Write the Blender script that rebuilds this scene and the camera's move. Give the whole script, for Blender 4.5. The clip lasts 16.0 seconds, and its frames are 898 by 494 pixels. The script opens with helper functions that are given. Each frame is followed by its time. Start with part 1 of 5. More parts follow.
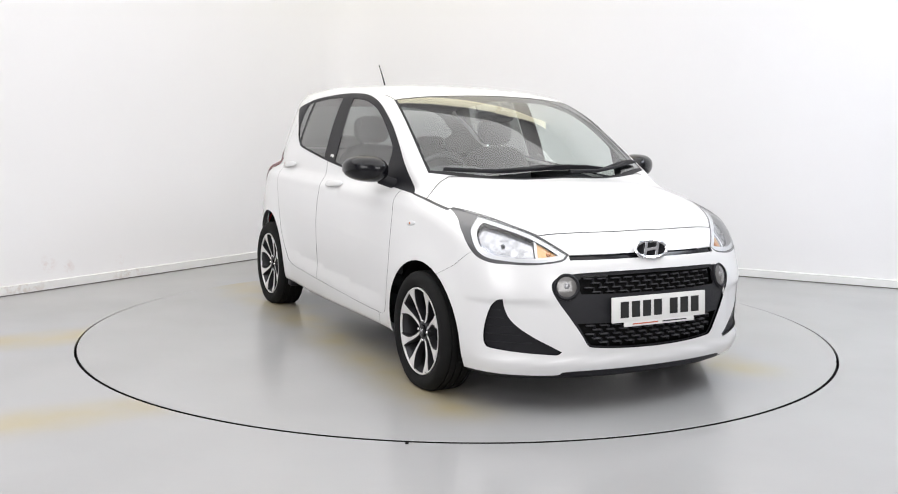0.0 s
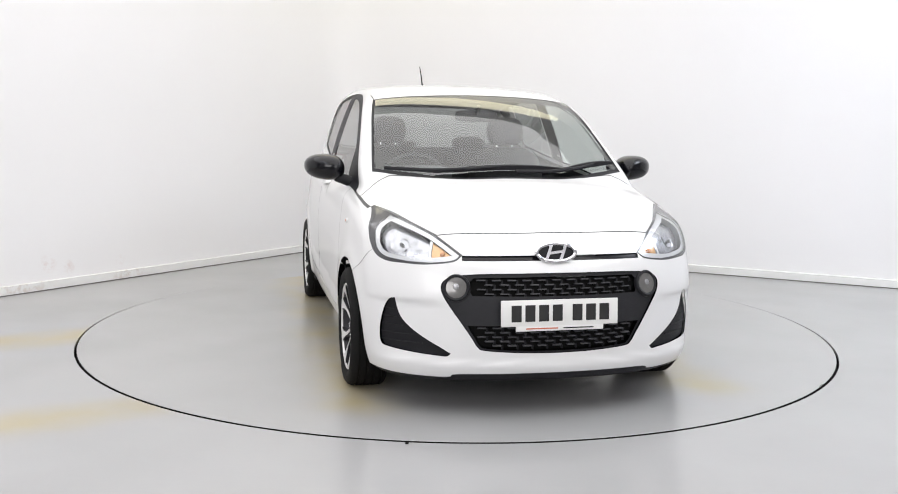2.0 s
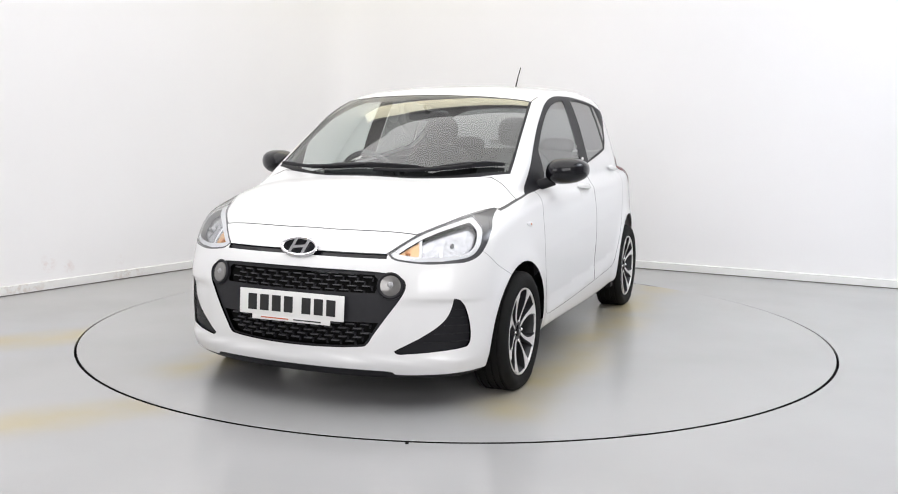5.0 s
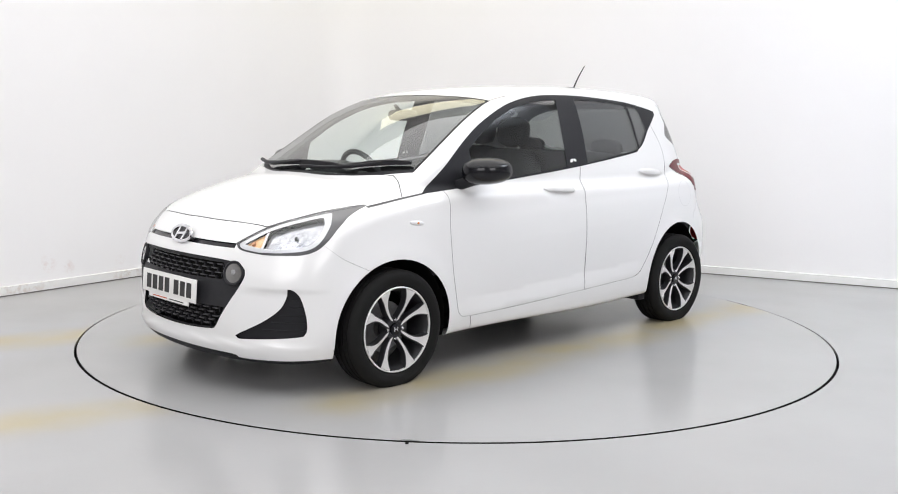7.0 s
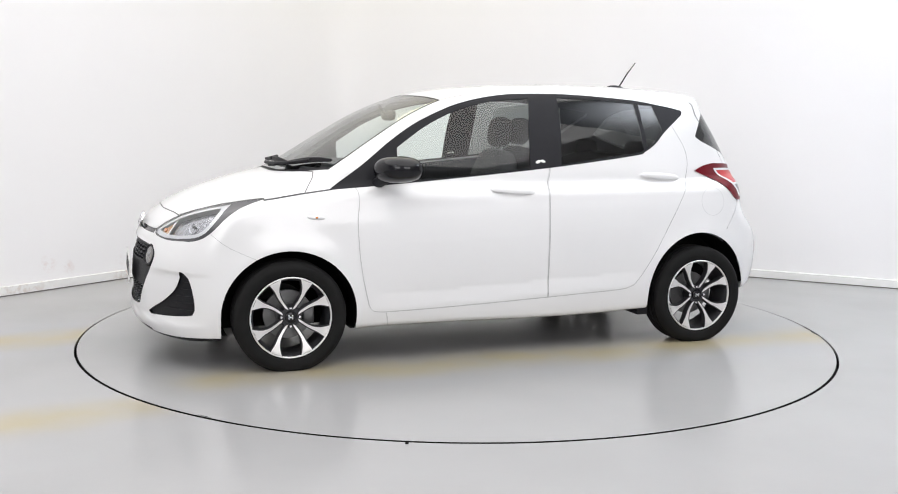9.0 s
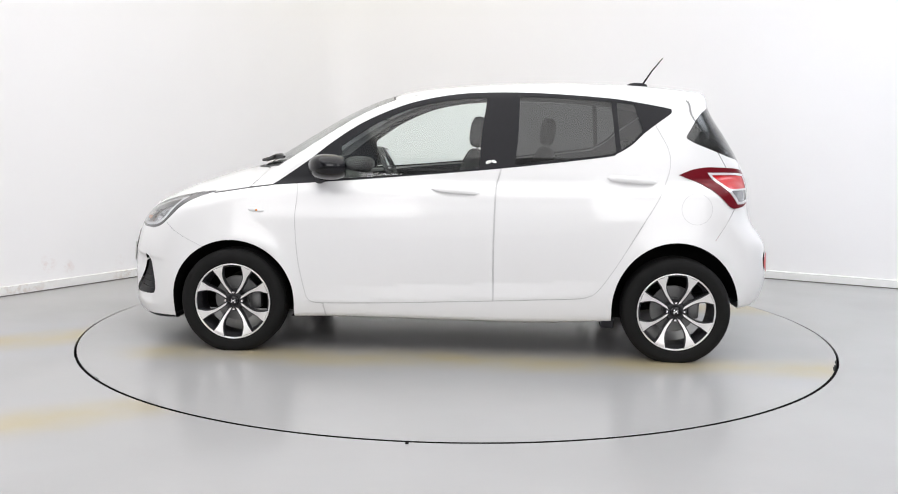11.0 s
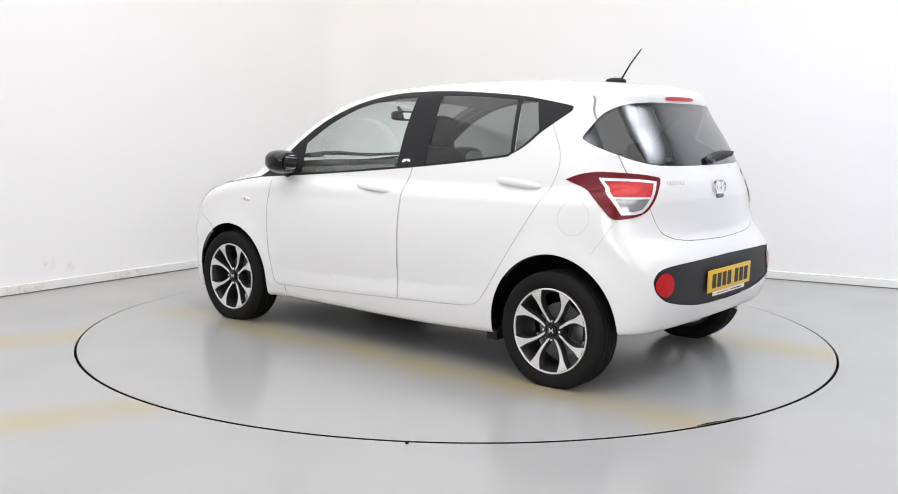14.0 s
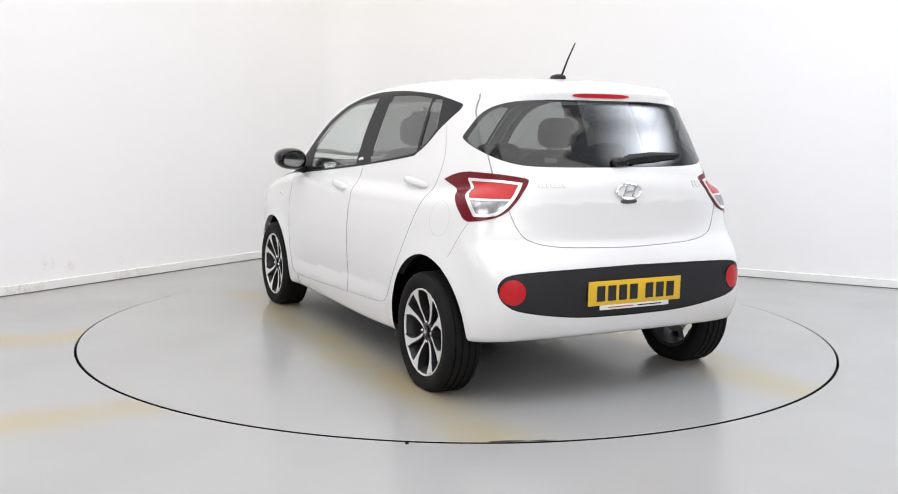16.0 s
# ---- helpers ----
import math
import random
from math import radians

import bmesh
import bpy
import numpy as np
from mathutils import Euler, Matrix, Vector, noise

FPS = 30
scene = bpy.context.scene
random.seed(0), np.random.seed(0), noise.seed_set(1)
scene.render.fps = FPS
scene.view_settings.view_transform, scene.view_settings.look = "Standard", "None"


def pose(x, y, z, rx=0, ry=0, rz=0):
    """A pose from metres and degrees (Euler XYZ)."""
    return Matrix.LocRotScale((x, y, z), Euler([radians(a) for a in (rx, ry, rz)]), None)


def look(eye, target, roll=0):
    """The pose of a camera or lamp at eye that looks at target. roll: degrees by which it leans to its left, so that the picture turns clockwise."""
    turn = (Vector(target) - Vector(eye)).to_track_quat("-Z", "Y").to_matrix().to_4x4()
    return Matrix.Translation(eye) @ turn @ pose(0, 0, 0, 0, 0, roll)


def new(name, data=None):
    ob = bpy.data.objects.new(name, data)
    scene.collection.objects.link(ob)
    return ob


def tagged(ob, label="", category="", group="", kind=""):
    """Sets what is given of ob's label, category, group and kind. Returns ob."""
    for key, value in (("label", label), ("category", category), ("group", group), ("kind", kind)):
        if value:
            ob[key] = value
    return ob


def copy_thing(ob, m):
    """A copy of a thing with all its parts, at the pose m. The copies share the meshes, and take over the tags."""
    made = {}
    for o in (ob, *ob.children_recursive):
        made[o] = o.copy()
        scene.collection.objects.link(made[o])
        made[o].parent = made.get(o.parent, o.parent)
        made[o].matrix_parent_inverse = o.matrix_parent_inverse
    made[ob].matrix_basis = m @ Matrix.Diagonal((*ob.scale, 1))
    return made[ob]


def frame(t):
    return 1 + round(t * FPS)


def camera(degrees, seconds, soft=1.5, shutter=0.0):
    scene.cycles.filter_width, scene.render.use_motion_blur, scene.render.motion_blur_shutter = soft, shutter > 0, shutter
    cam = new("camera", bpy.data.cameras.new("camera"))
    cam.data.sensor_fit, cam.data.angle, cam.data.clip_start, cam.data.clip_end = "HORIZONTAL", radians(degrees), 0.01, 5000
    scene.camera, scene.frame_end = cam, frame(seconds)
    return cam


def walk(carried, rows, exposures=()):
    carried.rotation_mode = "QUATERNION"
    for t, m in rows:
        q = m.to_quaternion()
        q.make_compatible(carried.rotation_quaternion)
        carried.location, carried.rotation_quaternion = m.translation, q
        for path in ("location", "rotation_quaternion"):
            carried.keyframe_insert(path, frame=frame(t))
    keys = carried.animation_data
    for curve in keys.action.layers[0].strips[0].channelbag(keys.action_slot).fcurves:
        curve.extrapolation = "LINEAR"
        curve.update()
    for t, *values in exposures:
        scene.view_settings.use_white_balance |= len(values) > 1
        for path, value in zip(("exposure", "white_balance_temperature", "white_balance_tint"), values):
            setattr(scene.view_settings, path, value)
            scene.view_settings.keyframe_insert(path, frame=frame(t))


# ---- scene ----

import collections
import itertools

# camera: stands still on a tripod, the turntable turns the car before it
EYE_AT = (0.0, -5.88, 1.257)
cam = camera(50.06, 16.0, soft=1.0)
AIM = (math.sin(-0.0083178) * math.cos(-0.1290706), math.cos(-0.0083178) * math.cos(-0.1290706), math.sin(-0.1290706))
STAND = look(EYE_AT, [a + 5 * b for a, b in zip(EYE_AT, AIM)], 0.776)
walk(cam, [(0.0, STAND), (16.0, STAND)], exposures=[(0.0, 0.08), (16.0, 0.08)])

# turntable heading, degrees, time by time
HEADING = [(0.0, -62.03), (0.5, -63.24), (1.0, -66.25), (1.5, -70.53), (2.0, -76.55), (2.5, -82.22), (3.0, -88.25),
           (3.5, -94.0), (4.0, -100.0), (6.5, -129.3), (7.0, -135.6), (7.5, -141.5), (8.0, -147.65), (8.5, -153.65),
           (9.0, -159.75), (11.5, -188.75), (12.0, -194.6), (12.5, -200.57), (13.0, -206.5), (13.5, -212.35),
           (14.0, -218.4), (14.5, -224.3), (15.0, -230.4), (15.5, -236.3), (16.0, -242.4)]
CAR_AT = (-0.017, -0.007)      # middle of the wheelbase from the table's centre
TABLE_R = 2.219
PROUD = 0.0034                 # the disc over the floor

# ---------------------------------------------------------------- light
world = bpy.data.worlds.new("world")
scene.world = world
world.use_nodes = True
world.node_tree.nodes["Background"].inputs[0].default_value = (0.9, 0.95, 1.0, 1)
world.node_tree.nodes["Background"].inputs[1].default_value = 0.05


def area(name, eye, target, sx, sy, watts, colour=(1, 1, 1)):
    data = bpy.data.lights.new(name, "AREA")
    data.shape, data.size, data.size_y, data.energy, data.color = "RECTANGLE", sx, sy, watts, colour
    ob = new(name, data)
    ob.matrix_world = look(eye, target)
    return ob


# one wide unseen ceiling lamp, added as soft fill for the whole room
CEILING_FILLS = [(0.0, -2.1)]
CEILING = 4.2
LIGHT_X, LIGHT_Y = 9.4, 7.0
for lx, ly in CEILING_FILLS:
    area("ceiling_fill_lamp", (lx, ly, CEILING - 0.09), (lx, ly, 0), LIGHT_X, LIGHT_Y, 328, (1.0, 0.988, 0.992))
# two unseen fill lamps behind the camera, added to brighten the car's front
FRONT_FILLS = [(-3.0, -8.2, 2.7), (2.8, -8.2, 2.7)]
for lx, ly, lz in FRONT_FILLS:
    area("front_fill_lamp", (lx * 0.985, ly * 0.985, lz - 0.03), (0, 0, 0.6), 3.2, 2.4, 100, (1.0, 0.985, 0.995))
# two cool overhead softboxes with hot centres and a warm tube light over the back of the turntable
OVERHEADS = [(4.1, -0.9, 1.5, 1.7), (-2.6, -4.4, 0.95, 0.8)]
OVERHEAD_Z = 3.86
WARM_TUBE = (0.0, 2.7)
area("tube_lamp", (*WARM_TUBE, CEILING - 0.17), (*WARM_TUBE, 0), 3.6, 1.2, 24, (1.0, 0.93, 0.66))


# ---------------------------------------------------------------- materials
def material(name, base, rough=0.5, metal=0.0, coat=0.0, var=0.08, scale=6.0, bump=0.0, bump_scale=200.0, spec=0.5, coat_rough=0.05):
    m = bpy.data.materials.new(name)
    m.use_nodes = True
    nt = m.node_tree
    b = nt.nodes["Principled BSDF"]
    b.inputs["Roughness"].default_value = rough
    b.inputs["Metallic"].default_value = metal
    b.inputs["Coat Weight"].default_value = coat
    b.inputs["Coat Roughness"].default_value = coat_rough
    b.inputs["Specular IOR Level"].default_value = spec
    tc = nt.nodes.new("ShaderNodeTexCoord")
    n1 = nt.nodes.new("ShaderNodeTexNoise")
    n1.inputs["Scale"].default_value, n1.inputs["Detail"].default_value = scale, 5
    ramp = nt.nodes.new("ShaderNodeMix")
    ramp.data_type = "RGBA"
    ramp.inputs["A"].default_value = (*[c * (1 - var) for c in base], 1)
    ramp.inputs["B"].default_value = (*[min(1, c * (1 + var)) for c in base], 1)
    nt.links.new(tc.outputs["Object"], n1.inputs["Vector"])
    nt.links.new(n1.outputs["Fac"], ramp.inputs["Factor"])
    nt.links.new(ramp.outputs["Result"], b.inputs["Base Color"])
    if bump:
        n2 = nt.nodes.new("ShaderNodeTexNoise")
        n2.inputs["Scale"].default_value, n2.inputs["Detail"].default_value = bump_scale, 3
        bp = nt.nodes.new("ShaderNodeBump")
        bp.inputs["Strength"].default_value, bp.inputs["Distance"].default_value = bump, 0.002
        nt.links.new(tc.outputs["Object"], n2.inputs["Vector"])
        nt.links.new(n2.outputs["Fac"], bp.inputs["Height"])
        nt.links.new(bp.outputs["Normal"], b.inputs["Normal"])
    return m


def hot_diffuser(name, colour, peak):
    """A lit softbox cloth, brightest in the middle."""
    m = bpy.data.materials.new(name)
    m.use_nodes = True
    nt = m.node_tree
    nt.nodes.remove(nt.nodes["Principled BSDF"])
    N, L = nt.nodes.new, nt.links.new
    tc, grad, pw, ml, em = N("ShaderNodeTexCoord"), N("ShaderNodeTexGradient"), N("ShaderNodeMath"), N("ShaderNodeMath"), N("ShaderNodeEmission")
    grad.gradient_type = "SPHERICAL"
    pw.operation, pw.inputs[1].default_value = "POWER", 1.5
    ml.operation, ml.inputs[1].default_value, ml.inputs[2].default_value = "MULTIPLY_ADD", peak, 0.6
    em.inputs["Color"].default_value = (*colour, 1)
    L(tc.outputs["Object"], grad.inputs["Vector"])
    L(grad.outputs["Fac"], pw.inputs[0])
    L(pw.outputs[0], ml.inputs[0])
    L(ml.outputs[0], em.inputs["Strength"])
    L(em.outputs[0], nt.nodes["Material Output"].inputs["Surface"])
    return m


def glass_material(name, tint, rough=0.0, base=0.06):
    m = bpy.data.materials.new(name)
    m.use_nodes = True
    nt = m.node_tree
    nt.nodes.remove(nt.nodes["Principled BSDF"])
    N, L = nt.nodes.new, nt.links.new
    tr, gl = N("ShaderNodeBsdfTransparent"), N("ShaderNodeBsdfGlossy")
    lw, pw, ml, mix = N("ShaderNodeLayerWeight"), N("ShaderNodeMath"), N("ShaderNodeMath"), N("ShaderNodeMixShader")
    tr.inputs["Color"].default_value = (*tint, 1)
    gl.inputs["Roughness"].default_value = rough
    lw.inputs["Blend"].default_value = 0.5
    pw.operation, pw.inputs[1].default_value = "POWER", 3.0
    ml.operation, ml.inputs[1].default_value, ml.inputs[2].default_value = "MULTIPLY_ADD", 0.9, base
    L(lw.outputs["Facing"], pw.inputs[0])
    L(pw.outputs[0], ml.inputs[0])
    L(ml.outputs[0], mix.inputs[0])
    L(tr.outputs[0], mix.inputs[1])
    L(gl.outputs[0], mix.inputs[2])
    L(mix.outputs[0], nt.nodes["Material Output"].inputs["Surface"])
    return m


DIFFUSERS = [hot_diffuser("softbox_cloth", (0.86, 0.91, 1.0), 15.0), hot_diffuser("dimmer_softbox_cloth", (0.90, 0.93, 1.0), 13.0)]
PAINT = material("white_paint", (0.745, 0.745, 0.745), 0.35, coat=0.8, coat_rough=0.05, var=0.015, scale=3)
BLACK = material("black_trim", (0.010, 0.010, 0.0125), 0.5, spec=0.25, var=0.15, scale=30, bump=0.15, bump_scale=900)
GLOSS = material("gloss_black", (0.004, 0.004, 0.006), 0.25, coat=0.5, coat_rough=0.05, spec=0.15, var=0.1)
GREYTRIM = material("grey_plastic", (0.018, 0.018, 0.021), 0.5, spec=0.3, var=0.15, scale=40, bump=0.2, bump_scale=900)
MIDSEAM = material("grey_seam", (0.30, 0.30, 0.30), 0.8, var=0.1)
GAP = material("panel_gap", (0.56, 0.56, 0.56), 0.8, var=0.1)
RUBBER = material("tyre_rubber", (0.008, 0.008, 0.008), 0.8, spec=0.2, var=0.25, scale=12, bump=0.3, bump_scale=300)
ALLOY = material("machined_alloy", (0.78, 0.77, 0.76), 0.36, metal=0.6, var=0.06, scale=20)
ALLOYDARK = material("dark_alloy", (0.025, 0.025, 0.028), 0.45, metal=0.3, var=0.1)
CHROME = material("chrome", (0.8, 0.8, 0.82), 0.1, metal=1.0, var=0.03)
DARK = material("dark_liner", (0.007, 0.007, 0.007), 0.9, spec=0.1, var=0.2)
CLOTH = material("seat_cloth", (0.02, 0.02, 0.022), 0.95, var=0.2, scale=60, bump=0.3, bump_scale=700)
LINING = material("grey_lining", (0.22, 0.22, 0.22), 0.9, var=0.05)
DASH = material("dash_plastic", (0.03, 0.031, 0.034), 0.6, var=0.1)
GLASS = glass_material("clear_glass", (0.91, 0.96, 0.94))
PRIVACY = glass_material("privacy_glass", (0.25, 0.26, 0.26))
LENS = glass_material("lamp_lens", (0.95, 0.96, 0.97), base=0.05)
REDLENS = material("red_lens", (0.46, 0.008, 0.012), 0.3, coat=0.35, spec=0.3, var=0.2, scale=40)
DARKRED = material("dark_red_lens", (0.13, 0.002, 0.008), 0.3, coat=0.12, coat_rough=0.15, spec=0.2, var=0.1)
CLEARLENS = material("clear_reflector", (0.36, 0.36, 0.37), 0.2, metal=0.6, var=0.3, scale=60)
BOWL = material("bowl_silver", (0.50, 0.50, 0.52), 0.2, metal=0.85, var=0.6, scale=45, bump=1.0, bump_scale=55)
SEAM = material("dark_seam", (0.10, 0.10, 0.10), 0.8, var=0.1)
# clear indicator backing tinted amber to paint in the orange bulb's reflection
AMBER = material("amber_bulb_reflection", (0.80, 0.46, 0.20), 0.25, metal=0.3, coat=1.0, var=0.2, scale=60)
BULB = material("orange_bulb", (0.60, 0.22, 0.05), 0.25, coat=0.8, var=0.2, scale=60)
SMOKE = material("smoked_plastic", (0.05, 0.05, 0.055), 0.3, coat=0.9, var=0.1)
SILVER = material("bright_plastic", (0.72, 0.72, 0.73), 0.3, metal=0.3, coat=0.5, var=0.04)
STEEL = material("cast_steel", (0.22, 0.22, 0.22), 0.45, metal=0.8, var=0.2, scale=30)
SLAT = material("slat_plastic", (0.055, 0.055, 0.06), 0.4, var=0.1)
FOGLENS = material("fog_lens", (0.17, 0.165, 0.16), 0.2, metal=0.4, coat=1.0, var=0.15, scale=50)
MIRROR = material("mirror_glass", (0.85, 0.88, 0.88), 0.01, metal=1.0, var=0.0)
WHITEPLATE = material("plate_white", (0.75, 0.75, 0.73), 0.35, var=0.02)
YELLOWPLATE = material("plate_yellow", (0.72, 0.45, 0.03), 0.35, var=0.02)
INK = material("plate_ink", (0.012, 0.012, 0.012), 0.5)
REDINK = material("red_ink", (0.5, 0.12, 0.05), 0.5)
WALL = material("white_wall_paint", (0.84, 0.835, 0.84), 0.7, var=0.02, scale=1.2, bump=0.05, bump_scale=120)


def scuffed(m, spots, colour, amount):
    """Adds faint rubbed marks round a few places of a wall."""
    nt = m.node_tree
    N, L = nt.nodes.new, nt.links.new
    b = nt.nodes["Principled BSDF"]
    grey = b.inputs["Base Color"].links[0].from_socket
    geo, ns = N("ShaderNodeNewGeometry"), N("ShaderNodeTexNoise")
    ns.inputs["Scale"].default_value, ns.inputs["Detail"].default_value = 28, 6
    L(geo.outputs["Position"], ns.inputs["Vector"])
    for spot, size in spots:
        d, r, mul, mx = N("ShaderNodeVectorMath"), N("ShaderNodeMapRange"), N("ShaderNodeMath"), N("ShaderNodeMix")
        d.operation = "DISTANCE"
        d.inputs[1].default_value = spot
        L(geo.outputs["Position"], d.inputs[0])
        r.interpolation_type = "SMOOTHSTEP"
        r.inputs["From Min"].default_value, r.inputs["From Max"].default_value = size, 0.0
        r.inputs["To Max"].default_value = amount
        L(d.outputs["Value"], r.inputs["Value"])
        r2 = N("ShaderNodeMapRange")
        r2.inputs["From Min"].default_value, r2.inputs["From Max"].default_value = 0.45, 0.62
        L(ns.outputs["Fac"], r2.inputs["Value"])
        mul.operation = "MULTIPLY"
        L(r.outputs["Result"], mul.inputs[0])
        L(r2.outputs["Result"], mul.inputs[1])
        mx.data_type = "RGBA"
        L(mul.outputs[0], mx.inputs["Factor"])
        L(grey, mx.inputs["A"])
        mx.inputs["B"].default_value = (*colour, 1)
        grey = mx.outputs["Result"]
    L(grey, b.inputs["Base Color"])


scuffed(WALL, [((-2.98, 1.04, 0.19), 0.09), ((-2.88, 1.18, 0.15), 0.07), ((-2.62, 1.55, 0.15), 0.06)], (0.62, 0.46, 0.42), 0.4)
SKIRT = material("skirting_paint", (0.78, 0.78, 0.77), 0.45, var=0.03, scale=9)


scuffed(SKIRT, [((-3.1, 0.86, 0.03), 0.35), ((-2.6, 1.6, 0.03), 0.25)], (0.55, 0.46, 0.40), 0.5)


# patchy dark colour painted for the gap shadow under the skirting
JOINT_SHADE = material("joint_shadow", (0.13, 0.12, 0.11), 0.8, var=0.6, scale=25)


def floor_material(name, turn, shift, band, width, x_from, x_to, strength):
    """Grey coated concrete with faint drag marks and two tan tyre tracks."""
    m = material(name, (0.362, 0.360, 0.362), 0.2, var=0.06, scale=1.3, bump=0.05, bump_scale=50)
    nt = m.node_tree
    N, L = nt.nodes.new, nt.links.new
    b = nt.nodes["Principled BSDF"]
    grey = b.inputs["Base Color"].links[0].from_socket

    def mth(op, a, c=None, d=None, clamp=False):
        n = N("ShaderNodeMath")
        n.operation, n.use_clamp = op, clamp
        for i, v in enumerate((a, c, d)):
            if v is None:
                continue
            if isinstance(v, (int, float)):
                n.inputs[i].default_value = v
            else:
                L(v, n.inputs[i])
        return n.outputs[0]

    def ramp(v, lo, hi):
        n = N("ShaderNodeMapRange")
        n.interpolation_type = "SMOOTHSTEP"
        n.inputs["From Min"].default_value, n.inputs["From Max"].default_value = lo, hi
        L(v, n.inputs["Value"])
        return n.outputs["Result"]

    def tex(scale, detail, stretch=None, rot=0.0):
        n = N("ShaderNodeTexNoise")
        n.inputs["Scale"].default_value, n.inputs["Detail"].default_value = scale, detail
        mp = N("ShaderNodeMapping")
        mp.inputs["Rotation"].default_value = (0, 0, rot)
        mp.inputs["Scale"].default_value = stretch or (1, 1, 1)
        L(tc.outputs["Object"], mp.inputs["Vector"])
        L(mp.outputs["Vector"], n.inputs["Vector"])
        return n.outputs["Fac"]

    tc = N("ShaderNodeTexCoord")
    mp = N("ShaderNodeMapping")
    mp.inputs["Rotation"].default_value = (0, 0, -turn)
    L(tc.outputs["Object"], mp.inputs["Vector"])
    sep = N("ShaderNodeSeparateXYZ")
    L(mp.outputs["Vector"], sep.inputs[0])
    wob = mth("MULTIPLY", mth("SUBTRACT", tex(1.6, 3), 0.5), 0.22)
    off = mth("ABSOLUTE", mth("SUBTRACT", mth("ABSOLUTE", mth("SUBTRACT", mth("ADD", sep.outputs["Y"], wob), shift)), band))
    track = mth("SUBTRACT", 1.0, ramp(off, 0.0, width))
    track = mth("MULTIPLY", track, ramp(sep.outputs["X"], x_from - 0.25, x_from + 0.25))
    track = mth("MULTIPLY", track, mth("SUBTRACT", 1.0, ramp(sep.outputs["X"], x_to - 0.25, x_to + 0.25)))
    patch = mth("ADD", mth("MULTIPLY", ramp(tex(2.2, 3), 0.25, 0.75), 0.65), 0.35)
    tan = mth("MULTIPLY", mth("MULTIPLY", mth("MULTIPLY", track, track), patch), strength, None, True)
    mx = N("ShaderNodeMix")
    mx.data_type = "RGBA"
    L(tan, mx.inputs["Factor"])
    L(grey, mx.inputs["A"])
    mx.inputs["B"].default_value = (0.40, 0.340, 0.205, 1)
    # faint scuffs and hairline scratches
    scr = ramp(tex(7.0, 9, (1, 30, 1), 0.5), 0.55, 0.9)
    blot = ramp(tex(0.9, 4), 0.35, 0.75)
    mx2 = N("ShaderNodeMix")
    mx2.data_type = "RGBA"
    mx2.blend_type = "MULTIPLY"
    L(mth("ADD", mth("MULTIPLY", scr, 0.10), mth("MULTIPLY", blot, 0.10)), mx2.inputs["Factor"])
    L(mx.outputs["Result"], mx2.inputs["A"])
    mx2.inputs["B"].default_value = (0.45, 0.45, 0.46, 1)
    L(mx2.outputs["Result"], b.inputs["Base Color"])
    L(mth("ADD", mth("MULTIPLY", tex(2.2, 5), 0.10), 0.165), b.inputs["Roughness"])
    return m


FLOOR = floor_material("grey_floor_coating", radians(35), 0.15, 0.78, 0.42, -9.0, -1.2, 1.0)
DISC = floor_material("grey_disc_coating", 0.0, 0.03, 0.83, 0.42, -2.2, 1.75, 1.0)

# ---------------------------------------------------------------- mesh helpers
def mesh_object(name, verts, faces, mat, parent=None, label="", smooth=True, normals=None):
    me = bpy.data.meshes.new(name)
    me.from_pydata([tuple(map(float, v)) for v in verts], [], [list(map(int, f)) for f in faces])
    me.materials.append(mat)
    if smooth:
        me.shade_smooth()
    if normals is not None:
        me.normals_split_custom_set_from_vertices([tuple(map(float, n)) for n in normals])
    ob = new(name, me)
    if parent is not None:
        ob.parent = parent
    return tagged(ob, label)


def part(name, bm, mat, parent, label="", smooth=True, sharp=35):
    """Links a bmesh as one mesh object under a thing or a part."""
    me = bpy.data.meshes.new(name)
    bm.to_mesh(me)
    bm.free()
    me.materials.append(mat)
    if smooth:
        me.shade_smooth()
        me.set_sharp_from_angle(angle=radians(sharp))
    ob = new(name, me)
    ob.parent = parent
    return tagged(ob, label)


def empty(name, label, category, group=""):
    return tagged(new(name), label, category, group)


def box_bm(x0, x1, y0, y1, z0, z1, bevel=0.0, seg=2, bm=None):
    own = bmesh.new()
    bmesh.ops.create_cube(own, size=1)
    for v in own.verts:
        v.co = Vector(((x0 + x1) / 2 + v.co.x * (x1 - x0), (y0 + y1) / 2 + v.co.y * (y1 - y0), (z0 + z1) / 2 + v.co.z * (z1 - z0)))
    if bevel:
        bmesh.ops.bevel(own, geom=own.edges[:], offset=bevel, segments=seg, affect="EDGES", profile=0.5)
    if bm is None:
        return own
    me = bpy.data.meshes.new("joined")
    own.to_mesh(me)
    own.free()
    bm.from_mesh(me)
    bpy.data.meshes.remove(me)
    return bm


